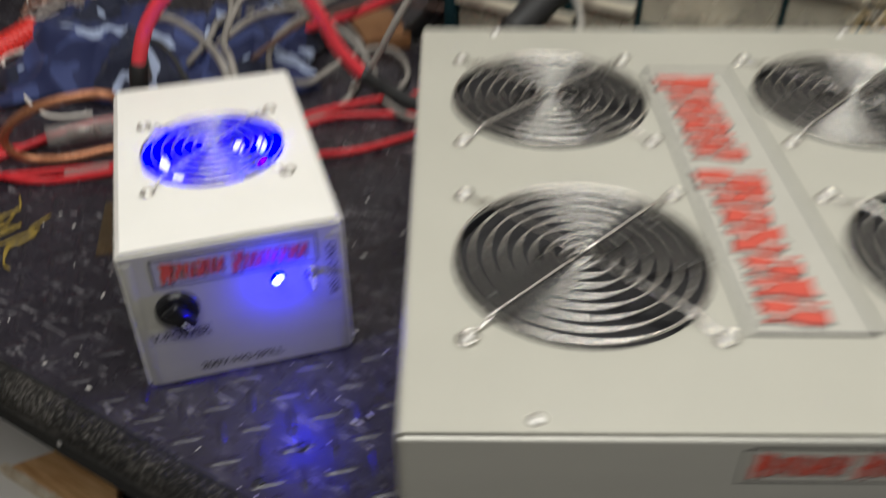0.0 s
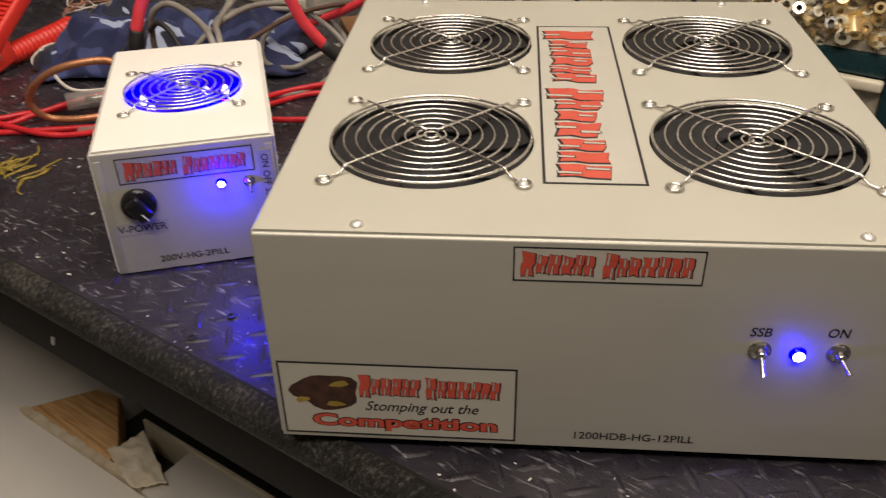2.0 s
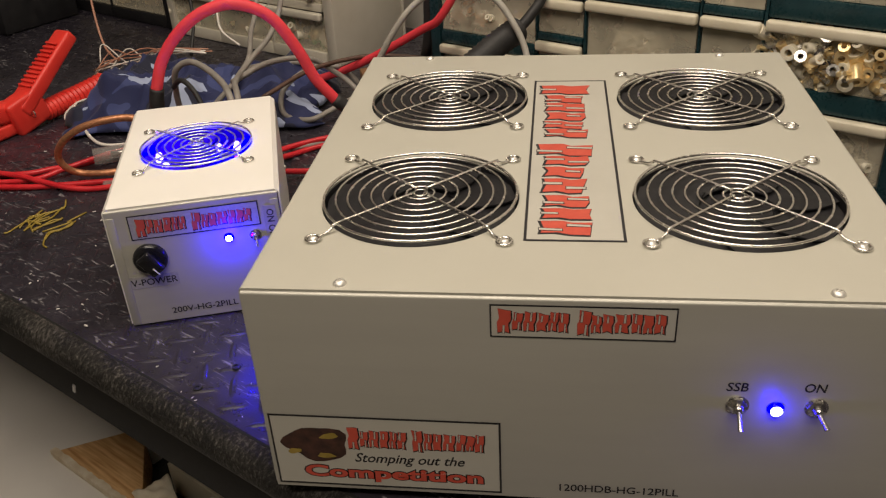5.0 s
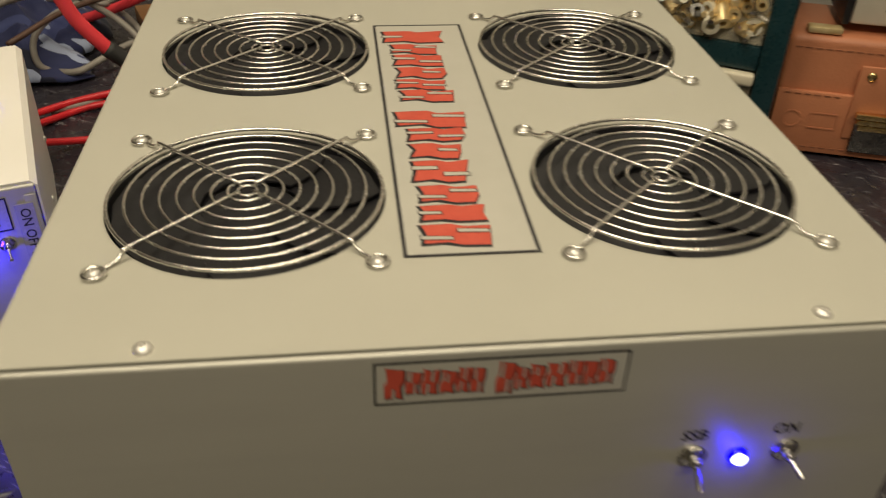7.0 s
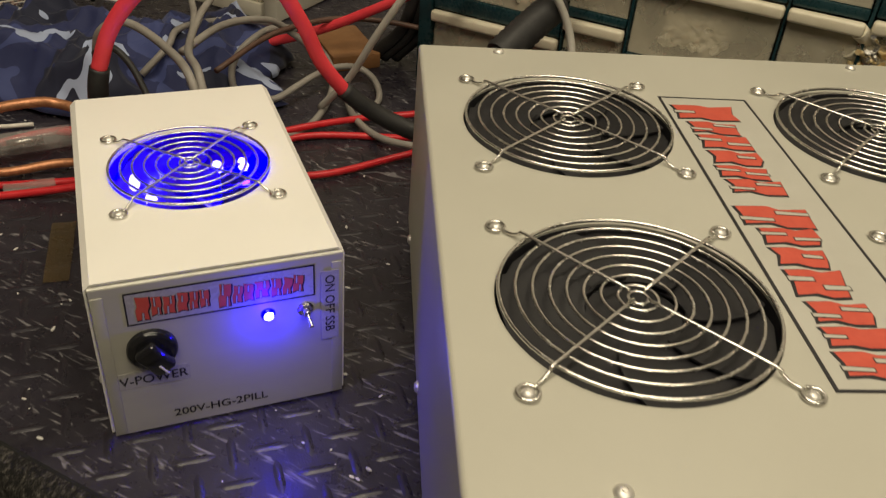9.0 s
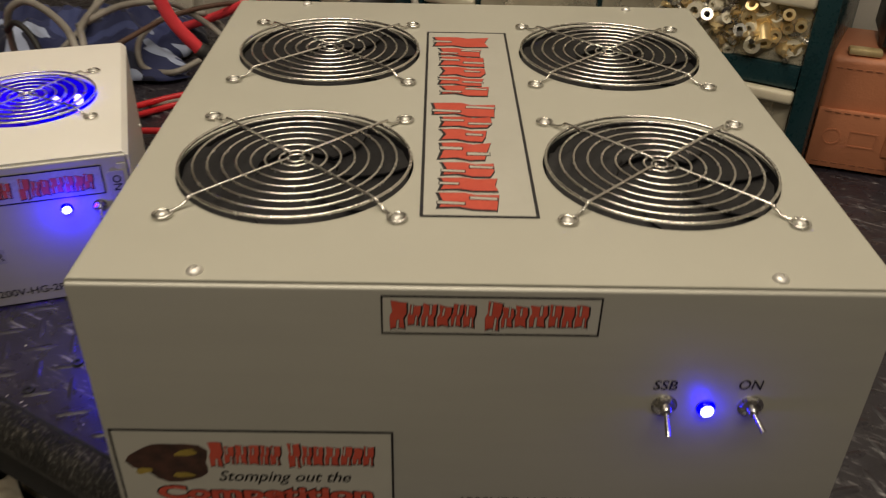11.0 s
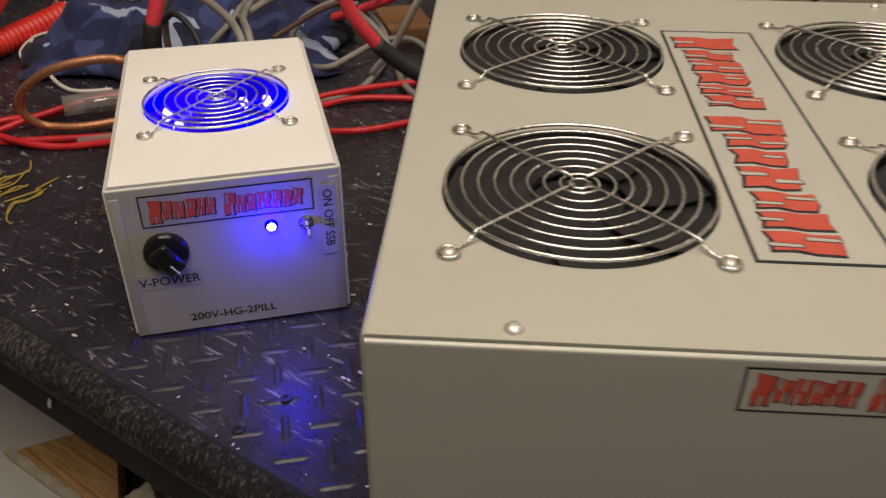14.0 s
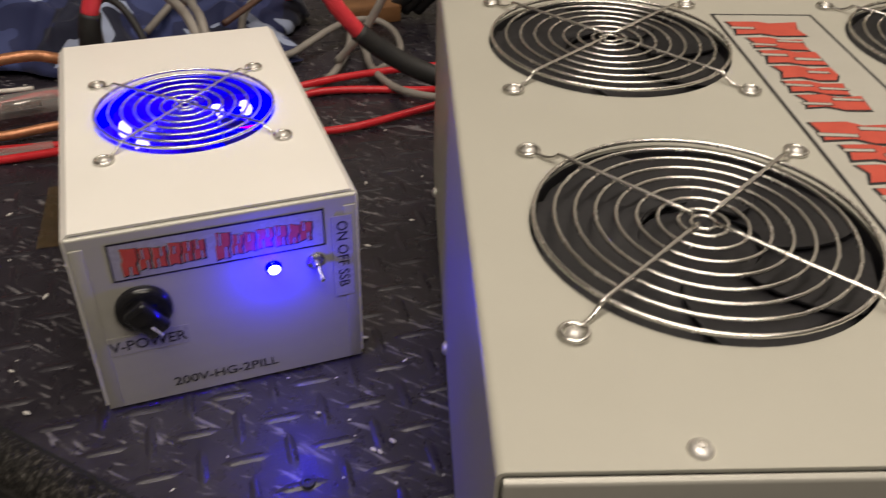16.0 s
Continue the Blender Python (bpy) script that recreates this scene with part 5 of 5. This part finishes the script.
# frayed pale wires and a tan hookup wire
for k in range(10):
    rr = random.Random(40 + k)
    j = [rr.random() - 0.5 for _ in range(12)]
    pts = [(-0.44 + 0.02 * j[0], 0.60 + 0.02 * j[1], 0.062), (-0.50 + 0.02 * j[2], 0.618 + 0.016 * j[3], 0.056 + 0.01 * j[4]), (-0.55 + 0.02 * j[5], 0.645 + 0.02 * j[6], 0.042 + 0.02 * j[7]), (-0.59 + 0.05 * j[8], 0.660 + 0.06 * j[9], 0.034 + 0.04 * j[10]), (-0.618 + 0.06 * j[11], 0.650 + 0.10 * j[0], 0.022 + 0.036 * j[2])]
    wire("frayed_wire", pts, 0.0010, M_WHITEWIRE if k % 3 else M_TANWIRE, "thin frayed wire end above the bench", step=5, sides=6, group="frayed wires")
wire("hookup_wire", [(-0.595, 0.665, 0.03), (-0.613, 0.675, 0.045), (-0.628, 0.695, 0.075), (-0.640, 0.72, 0.12), (-0.65, 0.75, 0.20), (-0.66, 0.78, 0.30)], 0.0016, M_TANWIRE, "thin tan hookup wire hanging down", step=6, sides=8)
wire("hookup_wire", [(-0.40, 0.61, 0.065), (-0.428, 0.628, 0.080), (-0.440, 0.652, 0.105), (-0.458, 0.655, 0.14), (-0.455, 0.675, 0.18), (-0.47, 0.68, 0.24)], 0.0014, M_WHITEWIRE, "thin white hookup wire hanging down", step=6, sides=8)
wire("hookup_wire", [(-0.47, 0.62, 0.05), (-0.475, 0.66, 0.09), (-0.49, 0.69, 0.15), (-0.50, 0.70, 0.25)], 0.0022, M_RUBBER, "thin black hookup wire hanging down", step=6, sides=8)

wire("white_cord", [(-0.545, 0.560, 0.010), (-0.580, 0.575, 0.012), (-0.601, 0.556, 0.012), (-0.592, 0.530, 0.012), (-0.566, 0.494, 0.009), (-0.534, 0.456, 0.006), (-0.510, 0.442, 0.005), (-0.48, 0.45, 0.004)], 0.0019, M_WHITEWIRE, "loose pale cord looping out from under the cloth", step=6, sides=10)
wire("white_cord", [(-0.560, 0.585, 0.008), (-0.595, 0.560, 0.014), (-0.603, 0.530, 0.010), (-0.594, 0.512, 0.006), (-0.575, 0.520, 0.006)], 0.0012, M_WHITEWIRE, "loose pale cord looping out from under the cloth", step=6, sides=8)

# red battery clamp standing on its jaw
clamp = thing("battery_clamp", "red plastic battery clamp with ribbed grips and open handles", "clamp")


def grip(points, r0, r1, ribs):
    return tube(points, lambda t: r0 + (r1 - r0) * t, 14, 10, ribs=ribs)


root, tip = Vector((-0.642, 0.492, 0.026)), Vector((-0.606, 0.580, 0.094))
ax = (tip - root).normalized()
across = ax.cross(Vector((0, 0, 1))).normalized()
SLANT = Matrix((ax, across, ax.cross(across))).transposed().to_4x4()
SLANT.translation = root
reach = (tip - root).length
hand = box(0, reach, -0.0150, 0.0150, -0.0095, 0.0095, 0.0045, 3)
for v in hand.verts:
    k = v.co.x / reach
    v.co.y *= 1.0 - 0.16 * k
    v.co.z *= 1.0 - 0.10 * k
    v.co.z += 0.010 * (k - 0.5) ** 2
upper_grip = part("upper_handle", hand, M_CLAMP, clamp, "", SLANT, 40)
for k in range(11):
    x = 0.030 + 0.0062 * k
    w = 0.0150 * (1 - 0.16 * x / reach) - 0.0035
    for side in (-1, 1):
        part("grip_rib", box(x, x + 0.0030, -w, w, side * 0.0085 - 0.0012, side * 0.0085 + 0.0012, 0.0006), M_CLAMP, upper_grip)
part("lower_handle", grip([(-0.628, 0.522, 0.014), (-0.617, 0.550, 0.015), (-0.605, 0.580, 0.016), (-0.590, 0.612, 0.019)], 0.0110, 0.0120, 0.16), M_CLAMP, clamp, "ribbed red grip", None, 50)
part("upper_jaw", box(-0.045, 0.040, -0.012, 0.012, 0.016, 0.040, 0.006, 3), M_CLAMP, clamp, "", pose(-0.660, 0.463, 0.002, 0, 4, 66))
part("lower_jaw", box(-0.045, 0.050, -0.010, 0.010, -0.008, 0.008, 0.004, 3), M_CLAMP, clamp, "", pose(-0.655, 0.472, 0.009, 0, -2, 66))
part("pivot_block", box(-0.030, 0.018, -0.0125, 0.0125, -0.012, 0.030, 0.005, 3), M_CLAMP, clamp, "", pose(-0.634, 0.508, 0.016, 0, -14, 66))
part("pivot_pin", lathe([(0.004, 0), (0.004, 0.0012), (0, 0.002)], 14, pose(-0.622, 0.494, 0.022, 90, 0, 66 - 90)), M_STEEL, clamp, "steel pivot pin", None, 60)
part("jaw_teeth", box(-0.05, 0.02, -0.006, 0.006, 0.008, 0.016, 0.001), M_STEEL, clamp, "steel jaw insert", pose(-0.660, 0.463, 0.004, 0, 2, 66))
part("lead", tube([(-0.592, 0.608, 0.019), (-0.575, 0.625, 0.016), (-0.545, 0.628, 0.008), (-0.47, 0.610, 0.008), (-0.36, 0.60, 0.008)], 0.0060, 12, 6), M_REDCABLE, clamp, "red cable", None, 180)
part("lead", tube([(-0.690, 0.42, 0.02), (-0.70, 0.40, 0.012), (-0.73, 0.38, 0.008), (-0.85, 0.37, 0.008)], 0.0065, 12, 6), M_REDCABLE, clamp, "red cable", None, 180)

# yellow wire clippings, a strip of tape, plate screws, grit
for k in range(14):
    rr = random.Random(70 + k)
    x0, y0 = -0.516 + 0.055 * rr.random(), 0.238 + 0.060 * rr.random()
    a = 0.9 + 0.9 * rr.random()
    pts = [(x0 + 0.034 * (t - 0.5) * math.cos(a) + 0.017 * (rr.random() - 0.5), y0 + 0.034 * (t - 0.5) * math.sin(a) + 0.017 * (rr.random() - 0.5), 0.0012) for t in (0, 0.3, 0.6, 1.0)]
    wire("wire_clipping", pts, 0.0009, M_YELLOW, "short yellow wire clipping on the bench", "wire clipping", 4, 6, "yellow clippings")
solo("tape_strip", box(-0.008, 0.008, -0.035, 0.035, 0.0011, 0.0016), M_TAPE, "yellowed strip of clear tape stuck on the bench", "tape", pose(-0.408, 0.275, 0.0, 0, 0, 12))
for x, y in ((-0.234, 0.064), (-0.2535, 0.0395)):
    solo("plate_screw", lathe([(0.0036, 0.0), (0.0032, 0.0012), (0.0014, 0.0014), (0.0011, 0.0006), (0, 0.0006)], 16), M_BLACK, "small screw sunk into the tread plate", "screw", Matrix.Translation((x, y, 0.0004)), smooth=60)
grit = bmesh.new()
rng = random.Random(5)
for _ in range(230):
    u, v = rng.uniform(-0.75, 0.15), FRONT + 0.46 * rng.random() ** 1.3
    s = 0.0006 + 0.0010 * rng.random() ** 2
    bit = bmesh.new()
    bmesh.ops.create_icosphere(bit, subdivisions=1, radius=s)
    bit.transform(Matrix.Translation((u, v, 0.0006 + 0.4 * s)) @ Matrix.Rotation(rng.random() * 6, 4, "Z") @ Matrix.Diagonal((1 + rng.random(), 0.7, 0.6, 1)))
    join(grit, bit)
solo("grit", grit, M_FOAM, "scattered pale specks of grit on the bench", "grit", BENCH, kind="stuff")
solo("paint_fleck", box(-0.0016, 0.0016, -0.0008, 0.0008, -0.005, 0.005, 0.0004), M_WHITEINK, "white fleck stuck to the bench apron", "fleck", BENCH @ Matrix.Translation((-0.447, FRONT + 0.0165, -0.10)) @ Matrix.Rotation(0.4, 4, "Y"))

# ---- raised lugs of the tread plate ----
PU, PV, LEN, WID, TALL = 0.0302, 0.0278, 0.0122, 0.0025, 0.0007


def lug_coords():
    """A low pointed lozenge: rim, shoulder and ridge."""
    rim = [(-LEN, 0, 0), (-LEN * 0.55, -WID, 0), (LEN * 0.55, -WID, 0), (LEN, 0, 0), (LEN * 0.55, WID, 0), (-LEN * 0.55, WID, 0)]
    top = [(-LEN * 0.72, 0, TALL * 0.8), (-LEN * 0.45, -WID * 0.45, TALL), (LEN * 0.45, -WID * 0.45, TALL), (LEN * 0.72, 0, TALL * 0.8), (LEN * 0.45, WID * 0.45, TALL), (-LEN * 0.45, WID * 0.45, TALL)]
    faces = [(i, (i + 1) % 6, 6 + (i + 1) % 6, 6 + i) for i in range(6)] + [(6, 7, 8, 9, 10, 11)]
    return rim + top, faces


verts, quads = lug_coords()
lug = bpy.data.meshes.new("tread_lug")
lug.from_pydata(verts, [], quads)
lug.materials.append(M_LUG)
lug.polygons.foreach_set("use_smooth", [True] * len(lug.polygons))
all_v, all_f, near = [], [], 0
for j in range(0, 54):
    for i in range(-46, 22):
        u, v = -0.3246 - 0.0008 * j + PU * (i + 0.5 * (j % 2)), -0.0935 + PV * 0.5 * j
        turn = radians(-45 if j % 2 else 45)
        if near < 300 and -0.62 < u < -0.10 and v < 0.24:
            near += 1
            part("tread_lug", lug, None, bench, "", Matrix.Translation((u, v, 0.0)) @ Matrix.Rotation(turn, 4, "Z"))
        else:
            c, s, k = math.cos(turn), math.sin(turn), len(all_v)
            all_v += [(u + x * c - y * s, v + x * s + y * c, z) for x, y, z in verts]
            all_f += [tuple(k + q for q in f) for f in quads]
rest = bpy.data.meshes.new("tread_relief")
rest.from_pydata(all_v, [], all_f)
rest.materials.append(M_LUG)
rest.polygons.foreach_set("use_smooth", [True] * len(rest.polygons))
tagged(part("tread_relief", rest, None, bench), kind="stuff")
